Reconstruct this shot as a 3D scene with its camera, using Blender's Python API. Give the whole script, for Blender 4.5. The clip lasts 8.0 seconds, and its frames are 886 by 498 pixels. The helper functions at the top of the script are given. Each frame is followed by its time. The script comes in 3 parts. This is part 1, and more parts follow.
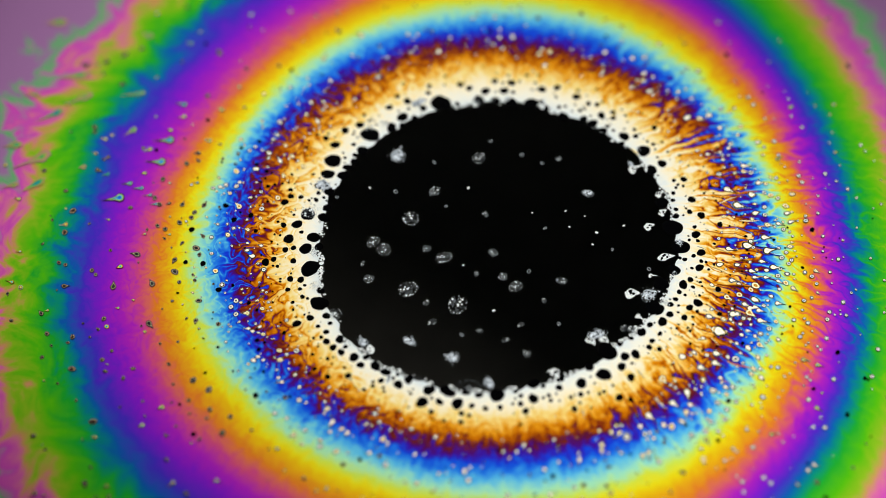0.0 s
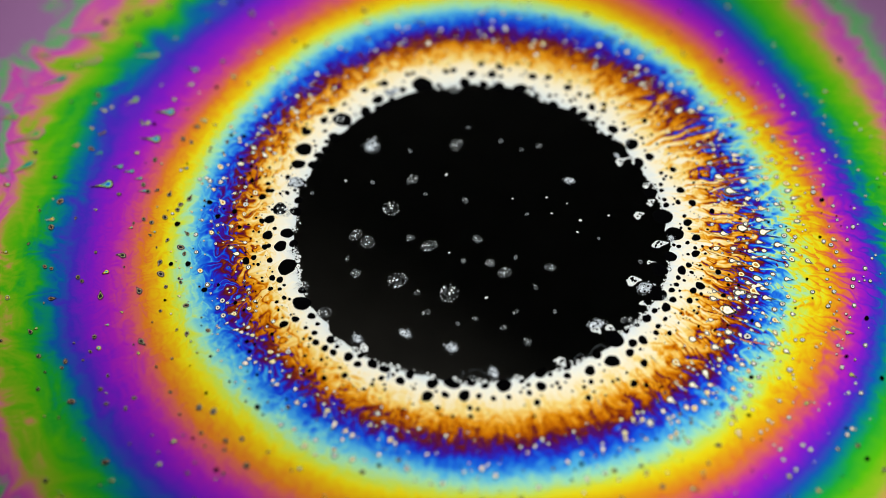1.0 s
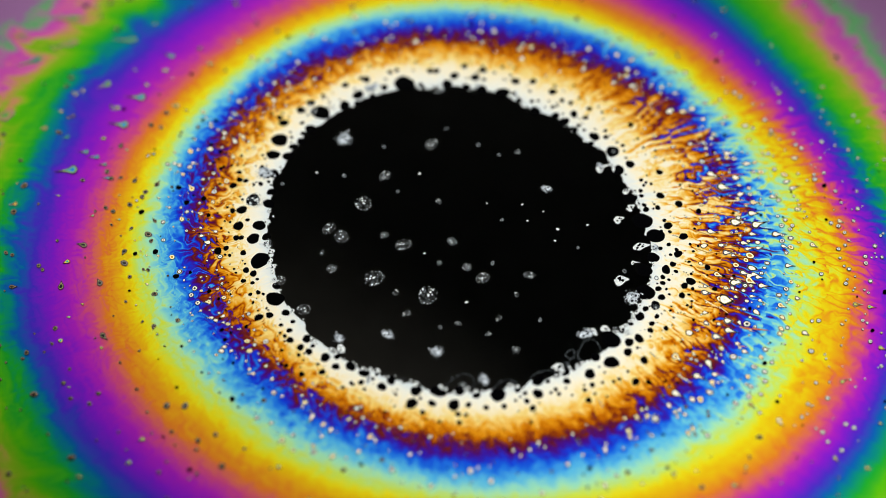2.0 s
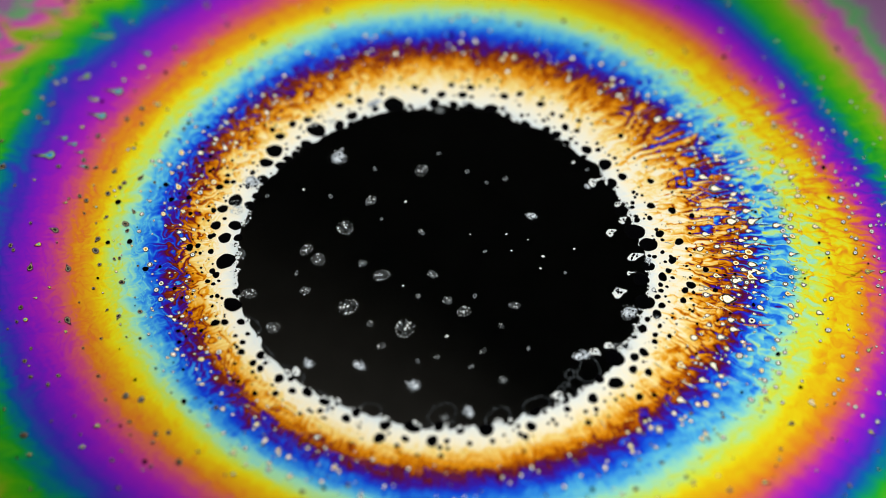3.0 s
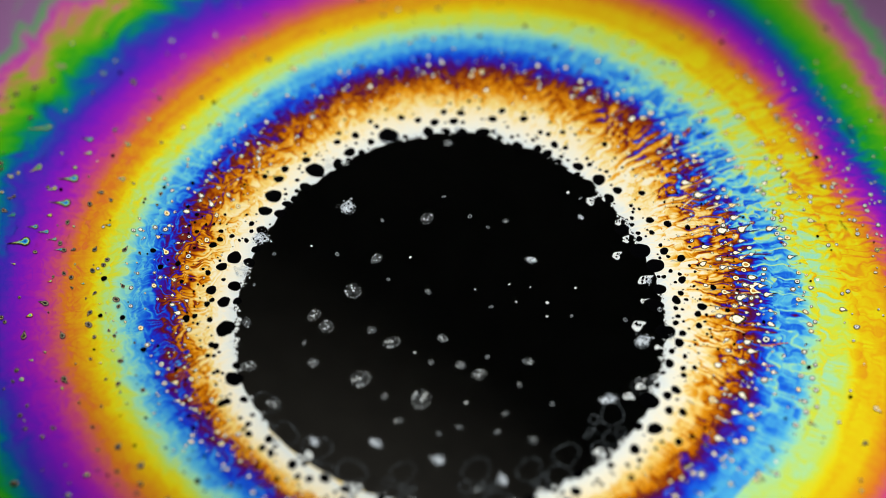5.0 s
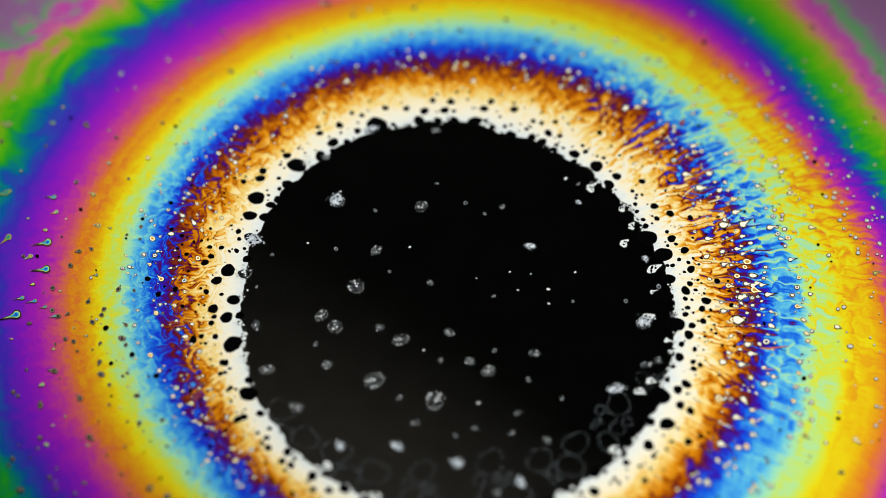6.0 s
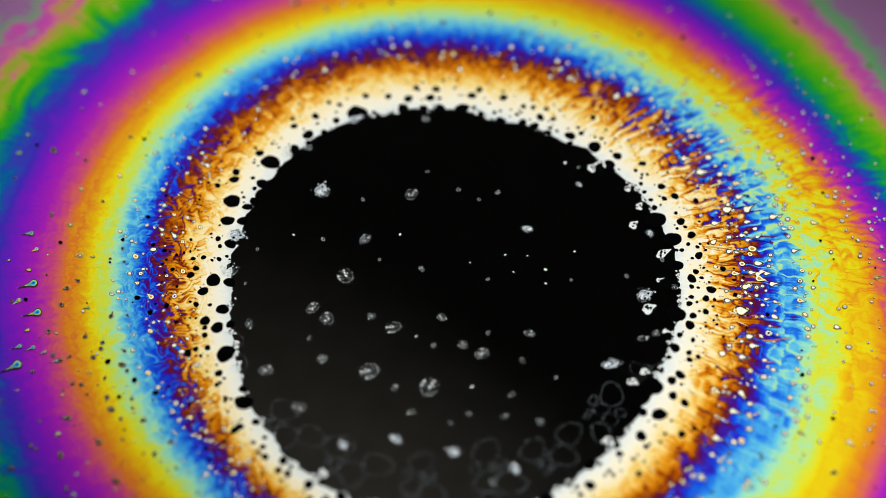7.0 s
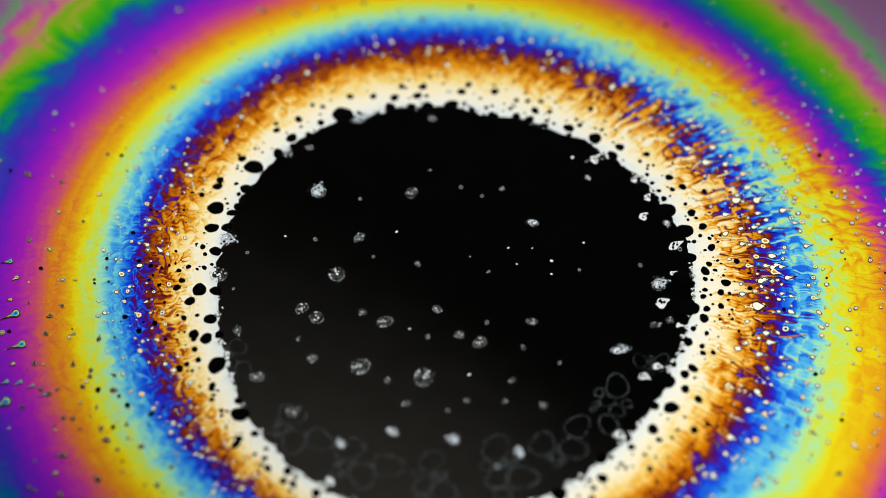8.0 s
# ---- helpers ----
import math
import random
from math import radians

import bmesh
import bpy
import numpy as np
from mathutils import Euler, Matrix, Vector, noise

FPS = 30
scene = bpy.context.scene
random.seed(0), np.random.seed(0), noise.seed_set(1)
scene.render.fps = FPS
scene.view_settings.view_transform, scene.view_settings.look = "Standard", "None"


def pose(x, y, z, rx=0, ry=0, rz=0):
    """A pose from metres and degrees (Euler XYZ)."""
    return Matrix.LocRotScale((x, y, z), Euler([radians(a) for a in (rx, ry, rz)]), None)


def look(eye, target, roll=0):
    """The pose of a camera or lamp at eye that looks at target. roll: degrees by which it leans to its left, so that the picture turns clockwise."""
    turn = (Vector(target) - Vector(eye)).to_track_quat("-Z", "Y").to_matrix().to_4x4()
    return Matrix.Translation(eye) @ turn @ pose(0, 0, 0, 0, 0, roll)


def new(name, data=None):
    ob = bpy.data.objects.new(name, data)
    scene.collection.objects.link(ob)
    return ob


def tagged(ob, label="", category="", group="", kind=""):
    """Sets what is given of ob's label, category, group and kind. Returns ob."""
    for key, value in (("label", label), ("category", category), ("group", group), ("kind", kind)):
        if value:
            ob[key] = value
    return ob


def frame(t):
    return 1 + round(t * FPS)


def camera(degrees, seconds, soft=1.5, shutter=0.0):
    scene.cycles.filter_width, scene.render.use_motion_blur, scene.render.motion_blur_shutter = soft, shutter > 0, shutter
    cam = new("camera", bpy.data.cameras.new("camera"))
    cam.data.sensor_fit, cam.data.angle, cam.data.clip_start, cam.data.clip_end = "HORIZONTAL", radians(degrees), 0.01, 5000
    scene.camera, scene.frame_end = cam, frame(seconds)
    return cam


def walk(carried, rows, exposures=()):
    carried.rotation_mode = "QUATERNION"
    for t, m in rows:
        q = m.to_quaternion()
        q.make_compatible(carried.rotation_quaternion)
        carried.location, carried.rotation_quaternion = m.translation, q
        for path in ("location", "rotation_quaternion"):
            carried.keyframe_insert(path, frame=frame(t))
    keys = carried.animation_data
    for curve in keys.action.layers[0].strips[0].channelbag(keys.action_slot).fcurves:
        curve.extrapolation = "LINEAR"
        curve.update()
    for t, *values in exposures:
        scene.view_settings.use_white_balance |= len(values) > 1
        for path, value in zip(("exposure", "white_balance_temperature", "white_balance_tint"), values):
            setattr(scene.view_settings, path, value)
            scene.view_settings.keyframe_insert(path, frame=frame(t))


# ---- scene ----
from math import atan2, cos, hypot, pi, sin

MM = 0.001
DOME = 0.400          # radius of curvature of the soap film's cap
TIMES = (0.0, 0.5, 1.0, 1.5, 2.0, 3.5, 4.0, 4.5, 6.0, 6.5, 7.0, 7.5, 8.0)

# ---- camera: stands still, and looks down at the film ----
cam = camera(14.0, 8.0, soft=0.55)
REACH_TO_FILM, RISE = 0.3193, radians(55.0)
cam.data.dof.use_dof = True
cam.data.dof.focus_distance = 0.3192
cam.data.dof.aperture_fstop = 10.8
STAND = look((0, -REACH_TO_FILM * cos(RISE), REACH_TO_FILM * sin(RISE)), (0, 0, 0))
walk(cam, [(0.0, STAND), (8.0, STAND)])

# ---- light: one softbox behind the bowl, in a dark room ----
world = bpy.data.worlds.new("world")
world.use_nodes = True
world.node_tree.nodes["Background"].inputs["Color"].default_value = (0.5, 0.55, 0.6, 1)
world.node_tree.nodes["Background"].inputs["Strength"].default_value = 0.004
scene.world = world


def softbox(width, height, radiance, place, target, roll):
    lamp = bpy.data.lights.new("softbox", "AREA")
    lamp.shape, lamp.size, lamp.size_y = "RECTANGLE", width, height
    lamp.energy = radiance * pi * width * height
    ob = new("softbox", lamp)
    ob.matrix_world = look(place, target) @ Matrix.Rotation(radians(roll), 4, "Z")
    return ob


softbox(1.27, 0.36, 1.28, (0.184, 0.127, 0.381), (0, 0, 0), 14.7)
scene.view_settings.exposure = 0.0

# ---- how the film moves: drift of its middle, outward creep (mm) and swirl (degrees) of its rings ----
# each row: a mean, then cosine and sine of once, twice and three times the direction
DRIFT = ((4.63, 0.81), (3.94, 1.62), (3.06, 2.12), (2.01, 2.14), (0.98, 1.62), (-0.40, -3.38), (-0.20, -5.52), (0.27, -7.02), (1.12, -6.36),
         (0.89, -5.73), (0.61, -5.34), (0.49, -5.17), (0.67, -5.12))
INNER_CREEP = ((0.00, 0.00, 0.00, 0.00, 0.00, 0.00, 0.00), (0.36, 0.08, -0.03, 0.07, -0.30, -0.03, -0.12),
         (0.69, 0.14, -0.06, 0.12, -0.59, -0.06, -0.19), (0.87, 0.20, -0.09, 0.07, -0.95, -0.07, -0.10),
         (1.10, 0.22, -0.10, 0.02, -1.14, -0.12, -0.01), (2.48, 0.03, -0.02, 0.20, -0.34, -0.51, -0.20),
         (2.84, 0.00, 0.06, -0.06, -0.18, -0.51, -0.21), (3.15, -0.03, 0.13, -0.40, -0.14, -0.44, -0.18),
         (4.12, -0.19, 0.14, -1.05, -0.46, -0.01, 0.05), (4.53, -0.16, 0.15, -1.01, -0.29, 0.27, 0.09),
         (4.94, -0.10, 0.15, -0.83, -0.11, 0.51, 0.11), (5.28, -0.09, 0.13, -0.59, -0.16, 0.54, 0.09), (5.60, -0.08, 0.12, -0.31, -0.27, 0.49, 0.05))
INNER_SWIRL = ((0.0, 0.0, 0.0, 0.0, 0.0), (1.7, -0.9, -2.2, -0.2, -0.4), (2.5, -1.6, -4.3, -0.8, -1.0), (2.7, -1.1, -6.2, -1.7, -1.4),
         (2.4, 0.8, -7.6, -2.6, -1.9), (2.4, 11.4, -7.8, -2.9, -3.9), (4.1, 12.9, -8.1, -2.4, -3.3), (6.2, 12.8, -8.6, -2.5, -1.9),
         (11.7, 9.6, -8.3, -1.9, 0.2), (13.1, 8.3, -7.9, -1.4, -0.1), (14.0, 7.2, -7.2, -0.8, 0.1), (15.1, 6.5, -7.2, -1.0, -0.2),
         (16.6, 6.1, -7.0, -1.3, -0.4))
BAND_CREEP = ((0.00, 0.00, 0.00, 0.00, 0.00, 0.00, 0.00), (0.22, 0.43, -0.49, 0.03, -0.08, -0.08, -0.08),
         (0.46, 0.82, -0.81, 0.10, -0.22, -0.15, -0.09), (0.76, 1.17, -0.64, 0.31, -0.60, -0.21, 0.14),
         (1.12, 1.40, -0.27, 0.51, -0.88, -0.23, 0.32), (2.54, 1.26, 0.77, 0.66, -0.33, -0.09, -0.16), (2.85, 1.26, 1.16, 0.47, -0.30, -0.34, -0.16),
         (3.10, 1.21, 1.38, 0.14, -0.32, -0.56, -0.05), (3.95, 0.61, 0.79, -1.10, -0.27, -0.08, 0.51), (4.29, 0.53, 0.61, -1.24, -0.22, 0.24, 0.49),
         (4.64, 0.53, 0.48, -1.19, -0.19, 0.50, 0.39), (4.96, 0.58, 0.44, -0.98, -0.27, 0.45, 0.29), (5.28, 0.67, 0.44, -0.69, -0.39, 0.30, 0.18))
BAND_SWIRL = ((0.0, 0.0, 0.0, 0.0, 0.0), (1.7, -0.4, -2.6, 0.0, -0.3), (2.5, -0.6, -4.9, -0.4, -1.1), (2.7, 0.5, -6.7, -0.9, -1.8),
         (2.3, 3.1, -8.0, -1.2, -2.6), (3.7, 13.4, -7.5, -2.2, -5.0), (5.9, 14.8, -8.0, -1.9, -4.3), (8.3, 14.6, -7.8, -1.9, -2.8),
         (13.1, 9.5, -4.1, -0.8, -1.1), (14.3, 7.8, -3.5, -0.2, -1.2), (15.3, 6.7, -3.0, 0.5, -1.2), (16.4, 5.7, -2.8, 0.7, -1.2),
         (17.9, 5.0, -2.4, 0.6, -1.2))
OUTER_CREEP = ((0.00, 0.00, 0.00, 0.00, 0.00, 0.00, 0.00), (0.15, 0.58, -0.73, 0.49, -0.22, 0.30, -0.18),
         (0.42, 1.15, -1.34, 0.96, -0.48, 0.49, -0.28), (1.01, 1.75, -1.79, 1.39, -0.90, 0.32, -0.17), (1.82, 2.29, -1.72, 1.67, -1.30, 0.04, -0.02),
         (4.87, 3.45, 1.74, 1.58, -1.85, -0.53, 0.06), (6.03, 3.81, 1.73, 0.93, -1.62, -0.81, 0.35), (6.81, 3.92, 1.32, 0.26, -1.32, -0.97, 0.64),
         (6.15, 2.69, 0.68, -0.15, -1.21, -0.23, 0.75), (6.07, 2.57, 0.30, -0.29, -1.32, 0.05, 0.71), (6.15, 2.50, -0.07, -0.35, -1.45, 0.26, 0.63),
         (6.48, 2.24, -0.22, -0.18, -1.45, 0.30, 0.57), (6.90, 1.94, -0.31, 0.07, -1.42, 0.28, 0.51))
OUTER_SWIRL = ((0.0, 0.0, 0.0, 0.0, 0.0), (0.5, 0.4, -8.5, 2.0, 2.8), (1.5, 0.7, -12.0, 1.8, 2.2), (2.3, 1.9, -14.6, 1.2, 1.3),
         (2.8, 4.1, -16.5, 0.8, 0.4), (5.4, 15.8, -16.9, -1.0, -5.2), (7.4, 18.3, -16.1, -1.5, -6.8), (9.7, 18.2, -14.5, -1.2, -7.5),
         (14.1, 8.5, -7.9, 2.5, -6.6), (16.0, 5.3, -7.4, 2.9, -6.1), (17.7, 2.8, -7.6, 3.3, -5.1), (19.5, 0.9, -7.4, 3.2, -4.3),
         (21.0, -0.2, -6.5, 2.7, -3.9))
# drift of the islands on the black film, in x and y: 1, x, y, xx, xy, yy, xxx, xxy, xyy, yyy; then the same later on
SPREAD_X = ((0.000, 1.000, 0.000, 0.000, 0.000, 0.000, 0.000, 0.000, 0.000, 0.000),
         (0.054, 1.002, -0.051, 0.009, 0.014, 0.033, 0.023, 0.007, 0.052, 0.013),
         (0.063, 1.002, -0.096, 0.019, 0.022, 0.074, 0.047, 0.002, 0.113, 0.034),
         (0.008, 1.007, -0.128, 0.032, 0.030, 0.123, 0.065, -0.007, 0.165, 0.055),
         (-0.159, 1.018, -0.139, 0.047, 0.027, 0.182, 0.071, -0.038, 0.209, 0.070),
         (-0.696, 1.048, -0.086, 0.067, -0.180, 0.284, 0.113, -0.073, 0.259, 0.055),
         (-0.728, 1.047, -0.081, 0.061, -0.256, 0.312, 0.118, -0.059, 0.260, 0.035))
SPREAD_X_LATER = ((-0.782, 1.037, -0.119, 0.045, -0.290, 0.344, 0.112, -0.029, 0.272, 0.044),
         (-0.732, 0.992, -0.279, 0.014, -0.146, 0.343, 0.109, -0.053, 0.372, 0.098),
         (-0.792, 0.998, -0.296, 0.034, -0.082, 0.338, 0.114, -0.082, 0.364, 0.108),
         (-0.895, 1.022, -0.296, 0.056, -0.059, 0.346, 0.119, -0.134, 0.348, 0.111),
         (-1.042, 1.062, -0.283, 0.079, -0.064, 0.372, 0.124, -0.189, 0.319, 0.100),
         (-1.310, 1.104, -0.282, 0.103, -0.077, 0.421, 0.114, -0.207, 0.256, 0.091))
SPREAD_Y = ((0.000, 0.000, 1.000, 0.000, 0.000, 0.000, 0.000, 0.000, 0.000, 0.000),
         (0.090, 0.031, 1.004, -0.054, -0.007, -0.007, -0.015, -0.006, -0.008, 0.013),
         (0.196, 0.028, 1.012, -0.096, -0.013, -0.021, -0.024, 0.008, -0.028, 0.000),
         (0.385, -0.015, 1.022, -0.111, -0.024, -0.037, 0.005, 0.025, -0.022, -0.009),
         (0.433, -0.071, 1.039, -0.078, -0.057, -0.039, 0.042, 0.002, 0.011, -0.014),
         (-0.502, -0.056, 1.081, 0.180, -0.181, 0.071, 0.046, -0.100, 0.123, -0.017),
         (-0.872, -0.019, 1.104, 0.234, -0.203, 0.126, 0.075, -0.147, 0.132, -0.015))
SPREAD_Y_LATER = ((-1.118, 0.001, 1.132, 0.260, -0.214, 0.167, 0.097, -0.172, 0.152, -0.006),
         (-0.998, 0.068, 1.245, 0.265, -0.293, 0.147, 0.167, -0.336, 0.180, -0.064),
         (-0.711, 0.102, 1.245, 0.260, -0.332, 0.132, 0.191, -0.339, 0.207, -0.051),
         (-0.426, 0.129, 1.227, 0.257, -0.367, 0.129, 0.197, -0.311, 0.206, -0.038),
         (-0.164, 0.140, 1.191, 0.243, -0.378, 0.129, 0.225, -0.261, 0.222, -0.020),
         (0.099, 0.172, 1.159, 0.218, -0.389, 0.140, 0.216, -0.201, 0.196, -0.010))


def between(one, two, share):
    return [[p + (q - p) * share for p, q in zip(*rows)] for rows in zip(one, two)]


SPREAD = list(zip(SPREAD_X + SPREAD_X_LATER, SPREAD_Y + SPREAD_Y_LATER))

# ---- thickness of the film at the start: the radii (mm) of three thicknesses, in the same waves ----
HOLE_EDGE = (15.85, 0.0, 0.0, 0.09, 0.37, 0.20, -0.07)
FIRST_PURPLE = (22.66, 0.21, 0.79, 0.38, -0.10, 0.08, -0.15)
ORANGE = (30.72, -0.48, 0.25, -0.81, 0.11, -0.53, -0.77)
U_EDGE, U_PURPLE, U_ORANGE = 16.2, 22.3, 31.2


def wave(row, a):
    return row[0] + sum(row[2 * k - 1] * cos(k * a) + row[2 * k] * sin(k * a) for k in range(1, (len(row) + 1) // 2))


def radius_at(u, a):
    """The radius (mm) at which the film is u thick in direction a."""
    e, p, o = wave(HOLE_EDGE, a), wave(FIRST_PURPLE, a), wave(ORANGE, a)
    if u < U_PURPLE:
        return e + (u - U_EDGE) / (U_PURPLE - U_EDGE) * (p - e)
    return p + (u - U_PURPLE) / (U_ORANGE - U_PURPLE) * (o - p)


def on_dome(r, a, lift=0.0):
    """A place on the cap, r metres of arc from its top in direction a."""
    q, n = r / DOME, DOME + lift
    return Vector((n * sin(q) * cos(a), n * sin(q) * sin(a), n * cos(q) - DOME))


def island_at(i, x, y):
    basis = (1, x, y, x * x / 20, x * y / 20, y * y / 20, x ** 3 / 400, x * x * y / 400, x * y * y / 400, y ** 3 / 400)
    return [sum(c * b for c, b in zip(row, basis)) for row in SPREAD[i]]


def lay(r, a, lift=0.0, spin=0.0):
    """The pose of something that lies on the cap there, its x axis pointing outwards."""
    return Matrix.Translation(on_dome(r, a, lift)) @ Matrix.Rotation(a, 4, "Z") @ Matrix.Rotation(r / DOME, 4, "Y") @ Matrix.Rotation(spin, 4, "Z")


def slid(i, a, creep, swirl):
    """The move of a piece of film that lay in direction a at the start."""
    down, back = Matrix.Translation((0, 0, -DOME)), Matrix.Translation((0, 0, DOME))
    turn = Matrix.Rotation(a + radians(wave(swirl[i], a)), 4, "Z")
    return turn @ down @ Matrix.Rotation(wave(creep[i], a) * MM / DOME, 4, "Y") @ back @ Matrix.Rotation(-a, 4, "Z")


# ---- materials ----
def linear(code):
    v = [int(code[k:k + 2], 16) / 255 for k in (0, 2, 4)]
    return [x / 12.92 if x <= 0.04045 else ((x + 0.055) / 1.055) ** 2.4 for x in v] + [1]


class Nodes:
    """A short way to write node trees."""

    def __init__(self, name):
        self.mat = bpy.data.materials.new(name)
        self.mat.use_nodes = True
        self.tree = self.mat.node_tree
        self.bsdf = self.tree.nodes["Principled BSDF"]

    def add(self, kind, **values):
        n = self.tree.nodes.new(kind)
        for k, v in values.items():
            n.inputs[k.replace("_", " ")].default_value = v
        return n

    def link(self, a, b):
        self.tree.links.new(a, b)

    def math(self, op, a, b=0.0, c=0.0):
        n = self.tree.nodes.new("ShaderNodeMath")
        n.operation = op
        for k, v in enumerate((a, b, c)):
            if isinstance(v, (int, float)):
                n.inputs[k].default_value = v
            else:
                self.link(v, n.inputs[k])
        return n.outputs[0]

    def ramp(self, fac, stops, low=0.0, high=1.0):
        n = self.tree.nodes.new("ShaderNodeValToRGB")
        el = n.color_ramp.elements
        while len(el) < len(stops):
            el.new(0.5)
        for e, (p, c) in zip(el, stops):
            e.position = (p - low) / (high - low)
        for e, (p, c) in zip(el, stops):
            e.color = linear(c)
        self.link(fac, n.inputs["Fac"])
        return n.outputs["Color"]

    def noise(self, vec, scale, detail=2.0, rough=0.5, distort=0.0):
        n = self.add("ShaderNodeTexNoise", Scale=scale, Detail=detail, Roughness=rough, Distortion=distort)
        self.link(vec, n.inputs["Vector"])
        return n.outputs["Fac"]


BANDS = ((15.3, "b4c4c8"), (16.1, "dce4e2"), (16.9, "f0eedc"), (17.9, "f8ecc8"), (19.0, "f4d67a"), (20.0, "e8a01a"), (20.8, "c46c06"), (21.5, "823008"), (22.2, "541028"),
         (22.9, "38149c"), (23.5, "1036d0"), (24.3, "2278de"), (25.1, "56bae2"), (26.1, "9ce0b8"), (27.0, "c8e04c"), (27.8, "e6d816"),
         (28.8, "e4b012"), (30.2, "dc7824"), (31.6, "cc4878"), (32.9, "ac22b4"), (34.6, "7e1cc4"), (36.1, "442cbc"), (37.6, "0e58ac"),
         (39.0, "0a8878"), (40.3, "1ca42c"), (42.6, "52b810"), (45.0, "8cb820"), (46.6, "c89458"), (48.0, "d868a0"), (49.8, "cc48b4"),
         (52.5, "60b068"), (55.5, "a070a0"))


def film_material(name, thinnest=0.0, lean=0.0):
    """The film's colours by its thickness; where it is thinner than thinnest, which the next ring covers at first, it hardly thins further."""
    m = Nodes(name)
    co = m.add("ShaderNodeTexCoord").outputs["Object"]

    def vector(op, a, b=None, scale=None):
        n = m.add("ShaderNodeVectorMath")
        n.operation = op
        m.link(a, n.inputs[0])
        if b is not None:
            m.link(b, n.inputs[1])
        if scale is not None:
            n.inputs["Scale"].default_value = scale
        return n.outputs[0]

    def mul(*f):
        v = f[0]
        for w in f[1:]:
            v = m.math("MULTIPLY", v, w)
        return v

    def add(*f):
        v = f[0]
        for w in f[1:]:
            v = m.math("ADD", v, w)
        return v

    def sub(a, b):
        return m.math("SUBTRACT", a, b)

    def step(value, low, high):
        n = m.tree.nodes.new("ShaderNodeMapRange")
        n.interpolation_type = "SMOOTHSTEP"
        n.inputs["From Min"].default_value, n.inputs["From Max"].default_value = low, high
        m.link(value, n.inputs["Value"])
        return n.outputs["Result"]

    mm = vector("SCALE", co, scale=1000.0)
    sep = m.add("ShaderNodeSeparateXYZ")
    m.link(mm, sep.inputs[0])
    x, y = sep.outputs[0], sep.outputs[1]
    r = m.math("SQRT", add(mul(x, x), mul(y, y)))
    c, s = m.math("DIVIDE", x, r), m.math("DIVIDE", y, r)
    c2, s2 = sub(mul(c, c), mul(s, s)), mul(c, s, 2.0)
    c3, s3 = sub(mul(c, c2), mul(s, s2)), add(mul(s, c2), mul(c, s2))

    def waves(row):
        return add(*[k if n == 0 else mul(w, k) for n, (k, w) in enumerate(zip(row, (0, c, s, c2, s2, c3, s3)))])

    # thickness: thin at the hole, then one step from radius to radius
    e, p, o = waves(HOLE_EDGE), waves(FIRST_PURPLE), waves(ORANGE)
    u = m.math("MULTIPLY_ADD", sub(m.math("MINIMUM", r, p), e), m.math("DIVIDE", U_PURPLE - U_EDGE, sub(p, e)), U_EDGE)
    u = add(u, mul(m.math("MINIMUM", m.math("MAXIMUM", sub(r, p), 0.0), sub(o, p)), m.math("DIVIDE", U_ORANGE - U_PURPLE, sub(o, p))))
    past = m.math("MAXIMUM", sub(r, o), 0.0)
    u = add(u, m.math("DIVIDE", mul(past, 5.8), add(5.1, mul(c, -1.75), mul(s, 0.2), mul(c2, -0.4))))
    # thickest far out on the -x side
    u = add(u, mul(m.math("MAXIMUM", sub(r, 38.0), 0.0), 0.85, m.math("MAXIMUM", add(mul(c, -0.85), mul(s, 0.5)), 0.0)))
    if thinnest:
        least = m.math("MULTIPLY_ADD", c, lean, thinnest)
        u = add(m.math("MAXIMUM", u, least), mul(m.math("MINIMUM", sub(u, least), 0.0), 0.12))
    plain = u

    # eddies bend the streaks
    def eddy(where, scale, size):
        n = m.add("ShaderNodeTexNoise", Scale=scale, Detail=0.5, Roughness=0.5, Distortion=0.3)
        m.link(where, n.inputs["Vector"])
        mid = m.add("ShaderNodeVectorMath")
        mid.operation = "SUBTRACT"
        mid.inputs[1].default_value = (0.5, 0.5, 0.5)
        m.link(n.outputs["Color"], mid.inputs[0])
        return vector("SCALE", mid.outputs[0], scale=size)

    slow = eddy(mm, 0.28, 1.8)
    bend = vector("ADD", slow, eddy(vector("ADD", mm, slow), 0.75, 1.5))
    # streaks that run outwards: fine across, long along the radius
    comb = m.add("ShaderNodeCombineXYZ")
    m.link(mul(c, 26.0), comb.inputs[0])
    m.link(m.math("MULTIPLY_ADD", s, 26.0, mul(r, 0.24)), comb.inputs[1])
    m.link(mul(r, 0.2), comb.inputs[2])
    path = vector("ADD", comb.outputs[0], vector("SCALE", bend, scale=0.6))
    streak = step(m.noise(path, 1.0, 0.0, 0.5, 0.3), 0.42, 0.58)

    def lines(field, count, sharp=5.0):
        """Soft lines along the level curves of a field."""
        ripple = m.math("MULTIPLY_ADD", m.math("COSINE", mul(field, 6.283 * count)), 0.5, 0.5)
        return m.math("POWER", ripple, sharp)

    thread = add(lines(m.noise(path, 0.55, 0.0, 0.5, 0.4), 4.0, 7.0), mul(lines(m.noise(path, 1.2, 0.0, 0.5, 0.3), 2.5), 0.5))
    curl = m.noise(vector("ADD", mm, bend), 0.55, 0.0, 0.5, 1.2)
    swirl = m.noise(vector("ADD", mm, bend), 1.0, 0.5, 0.5, 2.2)
    broad = m.noise(mm, 0.06, 1.0, 0.5, 0.3)
